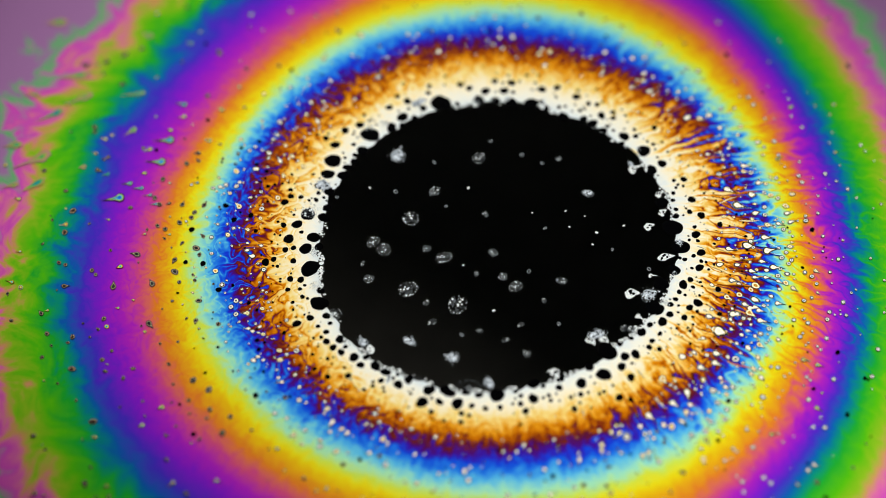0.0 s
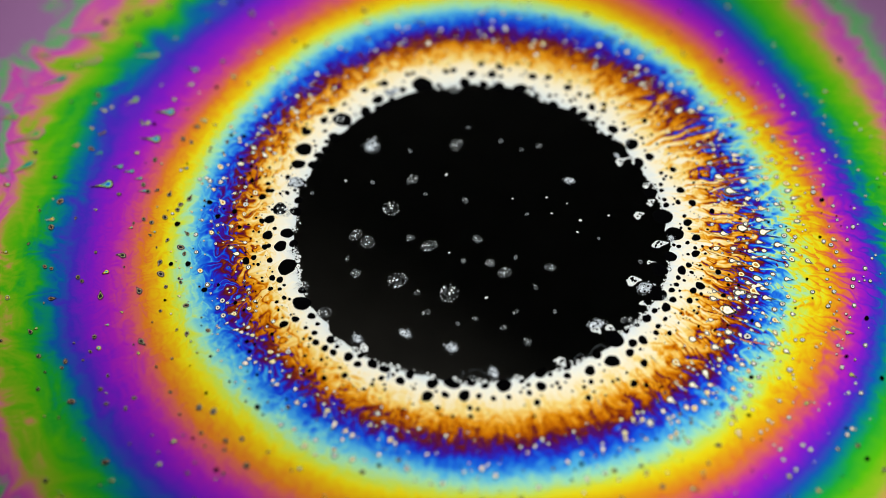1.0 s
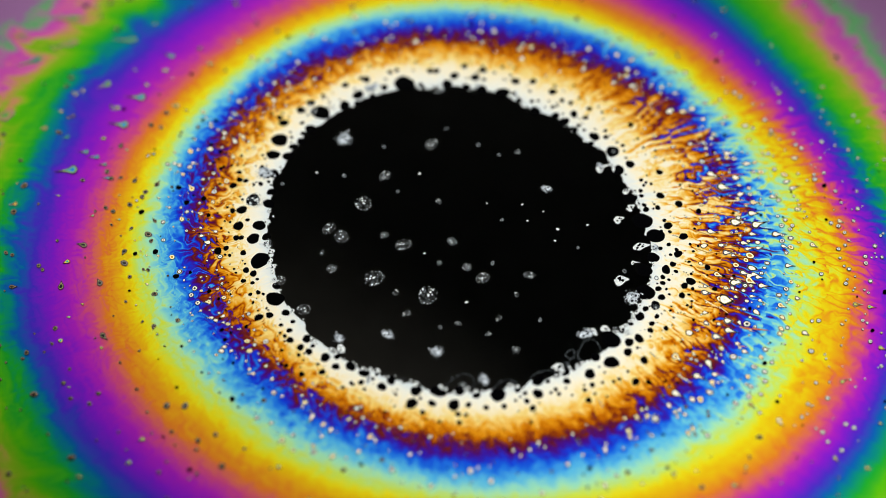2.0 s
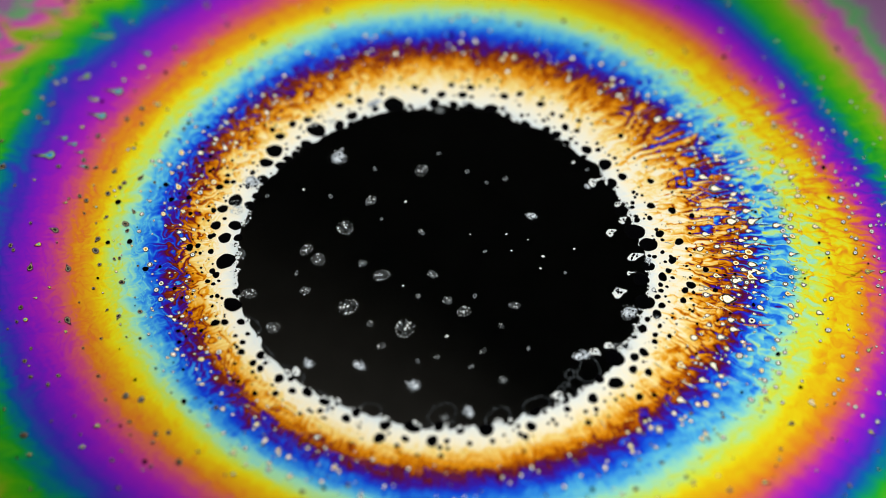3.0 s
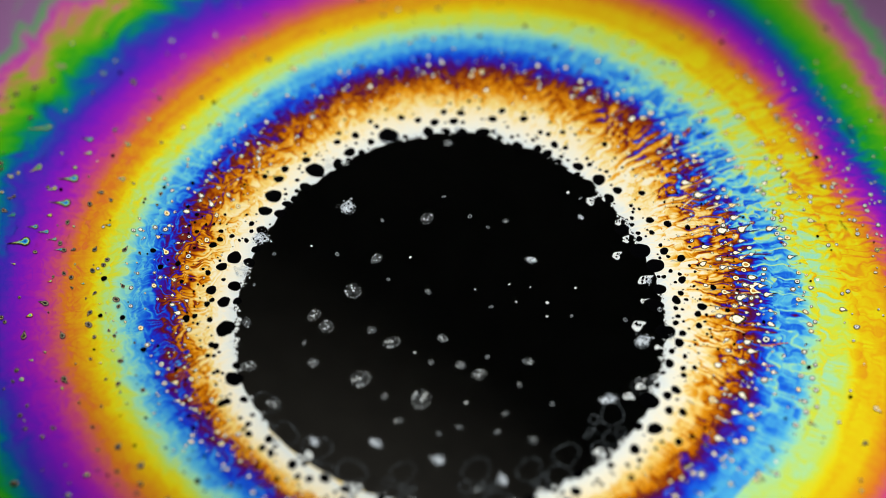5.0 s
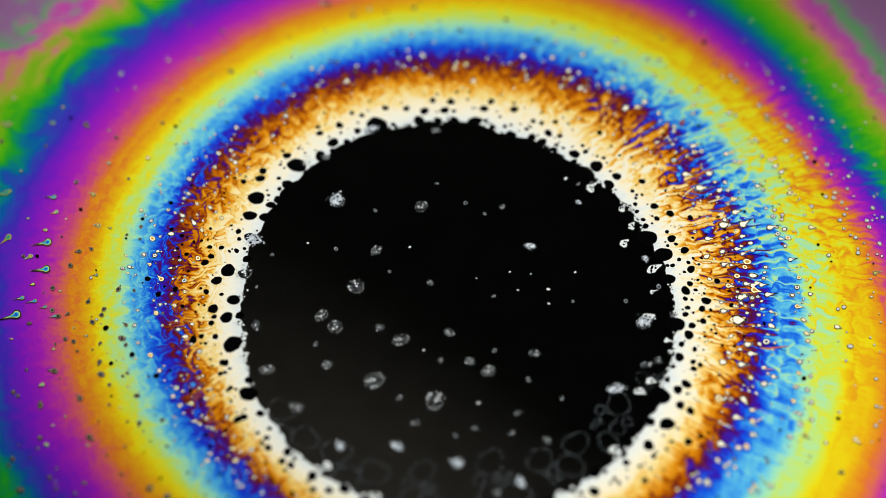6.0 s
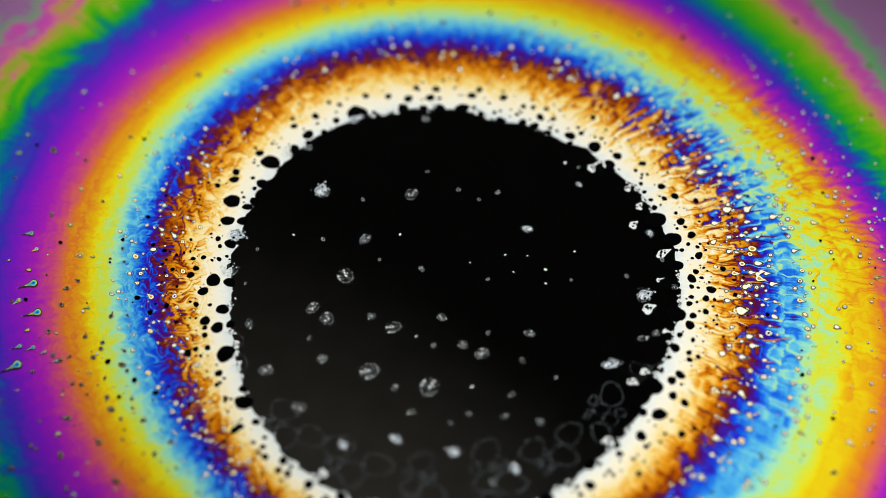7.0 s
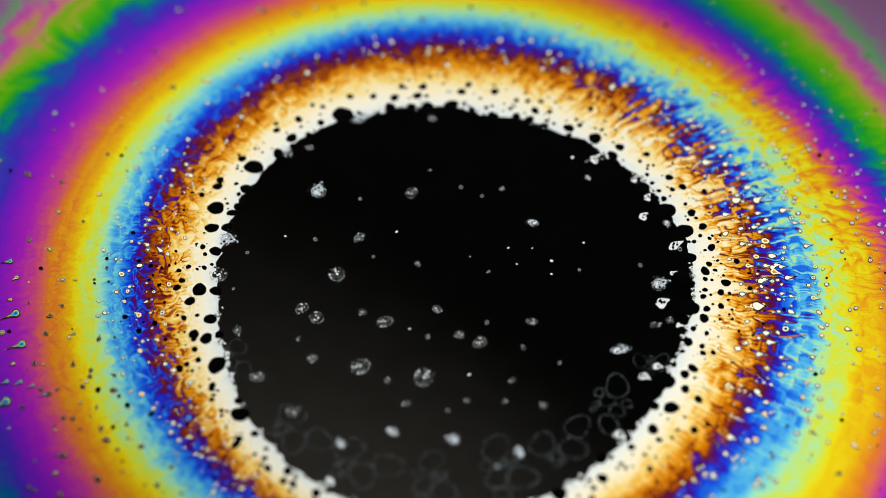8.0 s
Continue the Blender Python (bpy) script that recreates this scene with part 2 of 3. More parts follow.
    # the streaks are strongest in the thin inner bands, at the sides
    right, left = m.math("POWER", m.math("MAXIMUM", c, 0.0), 2.8), m.math("MAXIMUM", mul(c, -1.0), 0.0)
    inner = mul(m.math("SMOOTH_MIN", m.math("MAXIMUM", sub(plain, 15.7), 0.0), 3.0, 1.2), 0.33)
    fade = m.math("MAXIMUM", sub(1.0, mul(m.math("ABSOLUTE", sub(plain, 20.8)), 0.105)), add(0.2, mul(right, 0.25), mul(left, 0.2)))
    fade = mul(fade, m.math("MAXIMUM", sub(1.0, step(plain, 33.0, 38.0)), add(mul(right, 0.9), mul(left, 0.5))))
    base = mul(inner, fade)
    power = mul(base, m.math("MULTIPLY_ADD", right, 0.8, 0.2))
    u = m.math("MULTIPLY_ADD", sub(streak, 0.5), mul(power, 2.0), u)
    u = add(u, mul(sub(thread, 0.25), mul(power, 3.2)))
    # rounder eddies on the other side
    whirl = mul(add(mul(lines(curl, 3.5), 2.0), mul(sub(curl, 0.57), 3.6)), base, m.math("MULTIPLY_ADD", left, 0.7, 0.3), sub(1.0, mul(step(plain, 22.2, 24.5), 0.45)))
    u = add(u, whirl)
    u = m.math("MULTIPLY_ADD", sub(swirl, 0.5), mul(base, 2.0), u)
    u = m.math("MULTIPLY_ADD", sub(broad, 0.5), mul(m.math("MAXIMUM", sub(r, 16.0), 0.0), 0.10), u)
    # thin drops drawn out along the streaks, with the bands wrapped round them
    vor = m.add("ShaderNodeTexVoronoi", Scale=0.82, Randomness=1.0)
    comb2 = m.add("ShaderNodeCombineXYZ")
    m.link(mul(c, 22.0), comb2.inputs[0])
    m.link(mul(s, 22.0), comb2.inputs[1])
    m.link(mul(r, 0.42), comb2.inputs[2])
    m.link(vector("ADD", comb2.outputs[0], vector("SCALE", bend, scale=0.55)), vor.inputs["Vector"])
    pick = m.add("ShaderNodeSeparateXYZ")
    m.link(vor.outputs["Color"], pick.inputs[0])
    reach = add(mul(pick.outputs[0], pick.outputs[0], 0.34), 0.10)
    drop = mul(step(sub(reach, vor.outputs["Distance"]), 0.0, 0.16), step(pick.outputs[1], 0.45, 0.5))
    zone = mul(step(plain, 19.6, 21.0), sub(1.0, step(plain, 24.5, 27.5)), m.math("MULTIPLY_ADD", right, 0.85, 0.15))
    u = sub(u, mul(drop, zone, m.math("MAXIMUM", m.math("MINIMUM", sub(u, 18.4), 4.6), 0.0)))
    # blotches in the thick rim
    blot = m.noise(mm, 0.16, 3.0, 0.55, 2.0)
    u = m.math("MULTIPLY_ADD", sub(blot, 0.5), mul(m.math("MINIMUM", m.math("MAXIMUM", sub(r, 34.0), 0.0), 16.0), add(0.6, mul(m.math("MAXIMUM", add(mul(c, -0.75), mul(s, 0.66)), 0.0), 1.5))), u)
    fac = mul(sub(u, 15.0), 1 / 45.0)
    m.link(m.ramp(fac, BANDS, 15.0, 60.0), m.bsdf.inputs["Base Color"])
    m.bsdf.inputs["Metallic"].default_value = 1.0
    m.bsdf.inputs["Roughness"].default_value = 0.34
    return m.mat


def drop_material(name, stops, rough=0.2, vary=0.0):
    """Rings of colour from the middle of a drop to its rim."""
    m = Nodes(name)
    co = m.add("ShaderNodeTexCoord").outputs["Object"]
    sep = m.add("ShaderNodeSeparateXYZ")
    m.link(co, sep.inputs[0])
    r = m.math("SQRT", m.math("MAXIMUM", m.math("SUBTRACT", 1.0, sep.outputs[2]), 0.0))
    if vary:
        info = m.add("ShaderNodeObjectInfo")
        r = m.math("ADD", r, m.math("MULTIPLY", m.math("SUBTRACT", info.outputs["Random"], 0.5), vary))
        r = m.math("MULTIPLY_ADD", m.math("SUBTRACT", m.noise(co, 2.4, 2.0, 0.5, 1.0), 0.5), 0.12, r)
    m.link(m.ramp(r, stops), m.bsdf.inputs["Base Color"])
    m.bsdf.inputs["Metallic"].default_value = 1.0
    m.bsdf.inputs["Roughness"].default_value = rough
    return m.mat


def plain_material(name, code, code2, rough, metal=0.0, scale=400.0):
    m = Nodes(name)
    co = m.add("ShaderNodeTexCoord").outputs["Object"]
    m.link(m.ramp(m.noise(co, scale, 4.0), ((0.3, code), (0.7, code2))), m.bsdf.inputs["Base Color"])
    m.bsdf.inputs["Roughness"].default_value = rough
    m.bsdf.inputs["Metallic"].default_value = metal
    return m.mat


def black_film_material():
    """Film too thin to reflect: clear, with a trace of gloss."""
    m = Nodes("black film")
    t = m.tree
    clear, gloss, mix = t.nodes.new("ShaderNodeBsdfTransparent"), t.nodes.new("ShaderNodeBsdfGlossy"), t.nodes.new("ShaderNodeMixShader")
    gloss.inputs["Roughness"].default_value = 0.1
    gloss.inputs["Color"].default_value = (0.85, 0.95, 0.8, 1)
    mix.inputs[0].default_value = 0.0010
    m.link(clear.outputs[0], mix.inputs[1])
    m.link(gloss.outputs[0], mix.inputs[2])
    m.link(mix.outputs[0], t.nodes["Material Output"].inputs["Surface"])
    return m.mat


SEAMS = ((18.3, 0.0), (20.7, 0.0), (24.9, 0.0), (26.9, 0.0), (29.0, -0.8))     # thickness at which each ring ends, and how it leans towards +x
FILMS = [film_material("soap film", *u) for u in ((0.0, 0.0), *SEAMS)]
BLACK_FILM = black_film_material()
SPOT = drop_material("black spot", ((0.0, "030304"), (0.86, "030304"), (0.95, "040404"), (1.0, "080706")), 0.3)
RINGED = drop_material("ringed spot", ((0.0, "141410"), (0.24, "0a0a10"), (0.36, "e6e8dc"), (0.60, "f4f0e0"), (0.68, "100c0a"), (0.92, "0c0808"), (1.0, "b0b89c")), 0.2, 0.3)
DARK_RING = drop_material("dark ring", ((0.0, "181a22"), (0.4, "101014"), (0.56, "141210"), (0.64, "c0b48c"), (0.72, "b0a080"), (0.78, "1c1410"), (0.94, "181014"), (1.0, "806878")), 0.25, 0.12)
PALE = drop_material("pale bead", ((0.0, "e6e0c8"), (0.3, "f0ead2"), (0.56, "f6f2e4"), (0.66, "e4d290"), (0.73, "4a2c10"), (0.80, "0c0810"), (0.93, "100c14"), (1.0, "90a8c0")), 0.25, 0.12)
GOLD = drop_material("golden bead", ((0.0, "caa040"), (0.22, "b07828"), (0.4, "f0e0a0"), (0.66, "f6ecc8"), (0.76, "20140c"), (0.9, "120c14"), (1.0, "c0b890")), 0.2, 0.3)
TINT = drop_material("tinted bead", ((0.0, "2858c0"), (0.25, "28a8a0"), (0.45, "c0d048"), (0.62, "d89030"), (0.76, "281420"), (0.9, "181018"), (1.0, "a0b090")), 0.2, 0.5)
TEAR = drop_material("teardrop", ((0.0, "101828"), (0.22, "2058b8"), (0.48, "28a0a8"), (0.66, "b8c468"), (0.75, "201410"), (0.92, "181018"), (1.0, "c0a058")), 0.2, 0.2)
DRIP = drop_material("drip", ((0.0, "2468a8"), (0.35, "209888"), (0.6, "58b048"), (0.8, "b0a850"), (1.0, "b08878")), 0.34, 0.7)
RIM_FOAM = plain_material("rim foam", "b8c6ca", "f2f1e6", 0.3, 1.0, 2.5)
FOAM = plain_material("foam", "0c1013", "b8c0c4", 0.25, 1.0, 2.4)
CLUMP = plain_material("dense foam", "4a565c", "eef6fa", 0.28, 1.0, 2.6)
DIM_FOAM = plain_material("thin foam", "141819", "7c8488", 0.4, 1.0, 5.0)
BOWL = plain_material("dark grey glazed bowl", "4c4840", "58544a", 0.7)
TABLE = plain_material("black table", "0b0b0c", "141414", 0.6, 0.0, 60.0)


# ---- building helpers ----
def mesh_of(name, verts, faces, material, smooth=True):
    me = bpy.data.meshes.new(name)
    me.from_pydata([tuple(v) for v in verts], [], faces)
    me.materials.append(material)
    if smooth:
        me.polygons.foreach_set("use_smooth", [True] * len(me.polygons))
    me.update()
    return me


def part(name, me, parent, m=None, scale=(1, 1, 1), label=""):
    ob = new(name, me)
    ob.parent = parent
    if m is not None:
        ob.matrix_basis = m @ Matrix.Diagonal((*scale, 1))
    return tagged(ob, label)


def lathe(name, profile, material, around=96):
    verts, faces = [], []
    for r, z in profile:
        verts += [(r * cos(2 * pi * k / around), r * sin(2 * pi * k / around), z) for k in range(around)]
    for j in range(len(profile) - 1):
        for k in range(around):
            k2 = (k + 1) % around
            faces.append((j * around + k, j * around + k2, (j + 1) * around + k2, (j + 1) * around + k))
    return mesh_of(name, verts, faces, material)


def lens_mesh(name, material, seed, tail=0.0, wobble=0.06, around=20):
    """A flat drop of radius 1, slightly domed, its tail along +x."""
    rng = random.Random(seed)
    p = [rng.uniform(0, 6.28) for _ in range(3)]
    rings = (0.0, 0.35, 0.6, 0.8, 0.92, 1.0)
    verts, faces = [(0, 0, 1.0)], []
    for q in rings[1:]:
        for k in range(around):
            a = 2 * pi * k / around
            w = 1 + wobble * (sin(2 * a + p[0]) + 0.6 * sin(3 * a + p[1]) + 0.4 * sin(5 * a + p[2]))
            x, y = q * w * cos(a), q * w * sin(a)
            if x > 0 and tail:
                c = cos(a)
                x, y = x * (1 + tail * q * c ** 4), y * (1 - min(0.75, 0.5 * tail) * c ** 1.5)
            verts.append((x, y, 1 - q * q))
    for k in range(around):
        k2 = (k + 1) % around
        faces.append((0, 1 + k, 1 + k2))
        for j in range(len(rings) - 2):
            a, b = 1 + j * around, 1 + (j + 1) * around
            faces.append((a + k, b + k, b + k2, a + k2))
    return mesh_of(name, verts, faces, material)


def add_ring(verts, faces, x, y, radius, width, height, around=14, rng=None, wobble=0.06):
    """A small raised ring, a bubble's wall, into a mesh under way."""
    base = len(verts)
    ph = rng.uniform(0, 6.28) if rng else 0
    for q, z in ((radius - width, 0), (radius, height), (radius + width, 0)):
        for k in range(around):
            a = 2 * pi * k / around
            w = 1 + wobble * (sin(2 * a + ph) + 0.6 * sin(3 * a + 2 * ph))
            verts.append((x + q * w * cos(a), y + q * w * sin(a), z))
    for j in range(2):
        for k in range(around):
            k2 = (k + 1) % around
            faces.append((base + j * around + k, base + (j + 1) * around + k, base + (j + 1) * around + k2, base + j * around + k2))


def add_dot(verts, faces, x, y, radius, height, around=8):
    base = len(verts)
    verts.append((x, y, height))
    verts.extend((x + radius * cos(2 * pi * k / around), y + radius * sin(2 * pi * k / around), 0) for k in range(around))
    faces.extend((base, base + 1 + k, base + 1 + (k + 1) % around) for k in range(around))


# ---- the table and the bowl ----
def table():
    s, z = 0.5, -0.0380
    verts = [(-s, -s, z), (s, -s, z), (s, s, z), (-s, s, z), (-s, -s, z - 0.03), (s, -s, z - 0.03), (s, s, z - 0.03), (-s, s, z - 0.03)]
    faces = [(0, 1, 2, 3), (7, 6, 5, 4), (0, 4, 5, 1), (1, 5, 6, 2), (2, 6, 7, 3), (3, 7, 4, 0)]
    ob = new("table_top", mesh_of("table_top", verts, faces, TABLE, False))
    return tagged(ob, "matt black table top under the bowl", "table top", kind="structure")


def bowl():
    prof = [(0.0, -34.0), (44, -34.0), (55, -31.0), (64, -22.0), (71, -9.4), (73, -8.2), (75, -8.2), (76.5, -9.5), (74, -17), (67, -30), (57, -37), (0.0, -38)]
    ob = new("bowl", lathe("bowl", [(r * MM, z * MM) for r, z in prof], BOWL))
    return tagged(ob, "shallow dark grey glazed bowl that holds the soap film", "bowl")


# ---- the soap film: six rings of overlapping segments that slide outwards and swirl ----
RINGS = (("inner_film", 60, INNER_CREEP, INNER_SWIRL), ("cream_film", 90, between(INNER_CREEP, BAND_CREEP, 0.5), between(INNER_SWIRL, BAND_SWIRL, 0.5)),
         ("gold_film", 120, BAND_CREEP, BAND_SWIRL),
         ("blue_film", 130, between(BAND_CREEP, OUTER_CREEP, 0.33), between(BAND_SWIRL, OUTER_SWIRL, 0.33)),
         ("yellow_film", 130, between(BAND_CREEP, OUTER_CREEP, 0.67), between(BAND_SWIRL, OUTER_SWIRL, 0.67)),
         ("outer_film", 140, OUTER_CREEP, OUTER_SWIRL))
STEP_DOWN = 0.010     # each ring lies this much (mm) below the one inside it


def edge(a):
    """The ragged inner edge of the coloured film."""
    v = Vector((4 * cos(a), 4 * sin(a), 0.0))
    return (wave(HOLE_EDGE, a) + 0.35 * noise.noise(v) + 0.35 * noise.noise(v * 2.6) + 0.12 * noise.noise(v * 7.0)) * MM


def seam_radius(a, k):
    return radius_at(SEAMS[k][0] + SEAMS[k][1] * cos(a), a)


def seam(a, k):
    """Where ring k laps over the next one."""
    v = Vector((7 * cos(a), 7 * sin(a), 3.0 * k))
    return (seam_radius(a, k) + 0.4 * noise.noise(v) + 0.5 * noise.noise(v * 3.1) + 0.8 * abs(noise.noise(v * 6.0))) * MM


def segment_mesh(k, ring):
    name, count = RINGS[ring][:2]
    across, along = ((30, 8), (14, 10), (10, 12), (9, 10), (8, 10), (8, 16))[ring]
    pitch = 2 * pi / count
    verts, faces = [], []
    for i in range(across + 1):
        s = 2 * i / across - 1
        a = (k + 0.9 * s) * pitch
        r0 = edge(a) if ring == 0 else (seam_radius(a, ring - 1) - (1.0 + 0.7 * max(0, sin(a)) + 1.1 * max(0, cos(a)) if ring < 3 else 3.6)) * MM
        r1 = 0.0715 if ring == 5 else seam(a, ring)
        for j in range(along + 1):
            verts.append(on_dome(r0 + (r1 - r0) * j / along, a, (0.002 * s - STEP_DOWN * ring) * MM))
    n = along + 1
    for i in range(across):
        for j in range(along):
            faces.append((i * n + j, i * n + j + 1, (i + 1) * n + j + 1, (i + 1) * n + j))
    return mesh_of(name, verts, faces, FILMS[ring])


def soap_film():
    root = tagged(new("soap_film"), "domed soap film with rainbow bands round a black middle", "soap film")
    rings = [[(k * 2 * pi / count, part(name, segment_mesh(k, n), root)) for k in range(count)] for n, (name, count, *_) in enumerate(RINGS)]
    prof = [(q * 1.4 * MM, on_dome(q * 1.4 * MM, 0, -0.12 * MM).z) for q in range(23)]
    part("black_film", lathe("black_film", prof, BLACK_FILM), root, label="clear black film too thin to shine")
    return root, rings


def ring_at(a, r):
    """The ring that shows there."""
    return next((k for k in range(5) if r < seam(a, k) / MM - 0.3), 5)


def piece(rings, k, a):
    return rings[k][math.floor(a * len(rings[k]) / (2 * pi) + 0.1) % len(rings[k])][1]


def owner(rings, a, r):
    """The segment that shows in direction a."""
    return piece(rings, ring_at(a, r), a)


# (radius in mm, direction, size in mm) at the start
HOLES_LEFT = ((16.99, 2.95, 0.70), (17.76, 3.02, 0.50), (19.36, 2.90, 0.35), (19.01, 2.86, 0.30), (18.35, 3.11, 0.50), (16.82, -3.11, 0.60),
         (18.62, -3.11, 0.30), (16.57, -2.98, 0.90), (20.42, -3.05, 0.40), (16.75, -2.75, 0.85), (17.90, -2.82, 0.25), (19.37, -2.69, 0.40),
         (18.07, -2.69, 0.35), (16.99, -2.50, 0.45), (18.06, -2.53, 0.35), (17.25, -2.37, 0.50), (18.96, 3.03, 0.30), (17.97, -3.04, 0.30),
         (17.20, 2.58, 0.80), (16.83, 2.67, 0.60), (18.50, 2.39, 0.40), (16.50, 2.32, 0.90), (18.10, 2.49, 0.45), (17.15, 2.76, 0.30),
         (16.69, 2.85, 0.25))
HOLES_BELOW = ((17.11, -2.09, 0.45), (17.83, -1.94, 0.55), (17.33, -1.86, 0.35), (17.15, -1.77, 0.60), (15.99, -1.57, 0.70), (16.61, -1.38, 0.50),
         (16.45, -1.11, 0.55), (16.66, -0.98, 0.70), (16.37, -0.82, 0.45), (16.85, -0.77, 0.45), (18.25, -0.88, 0.40), (19.28, -0.99, 0.40),
         (16.11, -1.23, 0.35), (16.95, -1.45, 0.30), (16.39, 1.87, 1.00), (18.11, 1.74, 0.35), (18.13, 1.48, 0.40), (18.47, 1.25, 0.35),
         (17.31, 0.97, 0.40), (17.77, 2.03, 0.40), (17.96, 2.13, 0.35))
HOLES_RIGHT = ((16.97, 0.65, 0.65), (16.74, 0.79, 0.50), (17.52, 0.53, 0.45), (18.30, 0.27, 0.40), (18.69, 0.17, 0.40), (18.00, 0.02, 0.20),
         (18.27, -0.05, 0.40), (18.21, -0.14, 0.40), (17.09, -0.26, 0.45), (17.60, -0.22, 0.30), (17.98, -0.26, 0.20), (16.95, -0.31, 0.25),
         (16.87, -0.36, 0.25), (18.82, -0.34, 0.45), (18.30, -0.38, 0.35), (20.16, -0.24, 0.30), (17.00, -0.46, 0.35), (16.77, -0.52, 0.50),
         (17.20, -0.59, 0.25), (17.26, -0.69, 0.30), (15.46, -0.71, 0.25), (20.95, -0.36, 0.25), (20.18, 0.11, 0.30))
BAYS = ((15.89, 0.11, 0.80), (16.46, -0.02, 0.70), (16.02, -0.18, 0.50), (15.19, -0.29, 0.65), (15.50, -0.46, 0.75), (15.60, 0.29, 0.55), (14.99, -0.87, 0.80), (16.15, 3.10, 0.50))
FINGERS = ((13.73, 0.13, 0.45), (15.26, 0.22, 0.40), (14.99, -0.10, 0.55), (14.12, -0.25, 0.25), (13.01, -0.43, 0.60), (13.19, -0.90, 0.45),
         (13.83, -0.83, 0.40), (15.76, -2.94, 0.35), (15.78, -3.07, 0.30), (15.77, -2.34, 0.50), (14.57, -1.22, 0.55), (16.03, 1.49, 0.45),
         (14.87, 0.58, 0.50), (16.07, 1.29, 0.45), (15.59, 0.35, 0.35), (16.74, -2.47, 0.35), (15.89, -1.82, 0.45), (15.47, -1.49, 0.40),
         (16.36, -2.37, 0.35), (16.95, -2.15, 0.40), (14.71, -0.56, 0.30), (15.60, 1.68, 0.35))
DROPS = ((24.16, -0.02, 0.60), (22.36, -0.00, 0.60), (24.00, 0.04, 0.45), (20.73, -0.02, 0.40), (23.65, -0.07, 0.35), (24.09, -0.14, 0.30),
         (22.79, -0.12, 0.35), (21.18, -0.18, 0.40), (21.81, -0.19, 0.25), (22.74, -0.28, 0.40), (23.31, -0.29, 0.40), (24.08, -0.29, 0.35),
         (22.05, -0.34, 0.50), (21.51, -0.44, 0.80), (22.41, -0.41, 0.25), (23.76, -0.39, 0.25), (24.47, -0.33, 0.40), (25.50, -0.24, 0.35),
         (26.53, -0.38, 0.30), (22.16, 0.20, 0.65), (23.72, 0.24, 0.50), (20.17, -0.39, 0.40), (20.13, -0.35, 0.25), (22.30, -0.54, 0.45),
         (21.92, -0.63, 0.50), (22.69, -0.58, 0.45), (23.69, -0.28, 0.35), (22.46, -0.83, 0.45), (22.14, -0.94, 0.50))
DRIPS = ((43.41, 2.65, 0.80, 2.60), (41.64, 2.70, 0.65, 2.40), (37.14, 2.64, 0.45, 2.40), (43.27, 2.76, 0.60, 2.20), (35.58, 2.75, 0.55, 1.20),
         (40.59, 2.48, 0.60, 1.30), (42.64, 2.88, 1.00, 1.80), (45.42, 2.86, 0.80, 1.40), (42.20, 2.95, 0.65, 2.60), (38.46, 2.89, 0.40, 1.20),
         (48.94, 2.55, 0.90, 1.60), (46.21, 2.73, 0.50, 2.00), (36.02, 2.90, 0.30, 1.20), (36.73, 2.44, 0.40, 1.00), (44.29, 2.96, 0.50, 2.00))
# long teardrops in the purple band
TEARS = ((31.91, 2.75, 0.45), (31.68, 2.83, 0.45), (34.28, 2.97, 0.50), (33.71, 2.92, 0.25), (32.52, 2.93, 0.22), (31.52, 2.95, 0.18),
         (32.70, 2.62, 0.28), (27.69, 2.88, 0.16), (30.81, 2.98, 0.16))


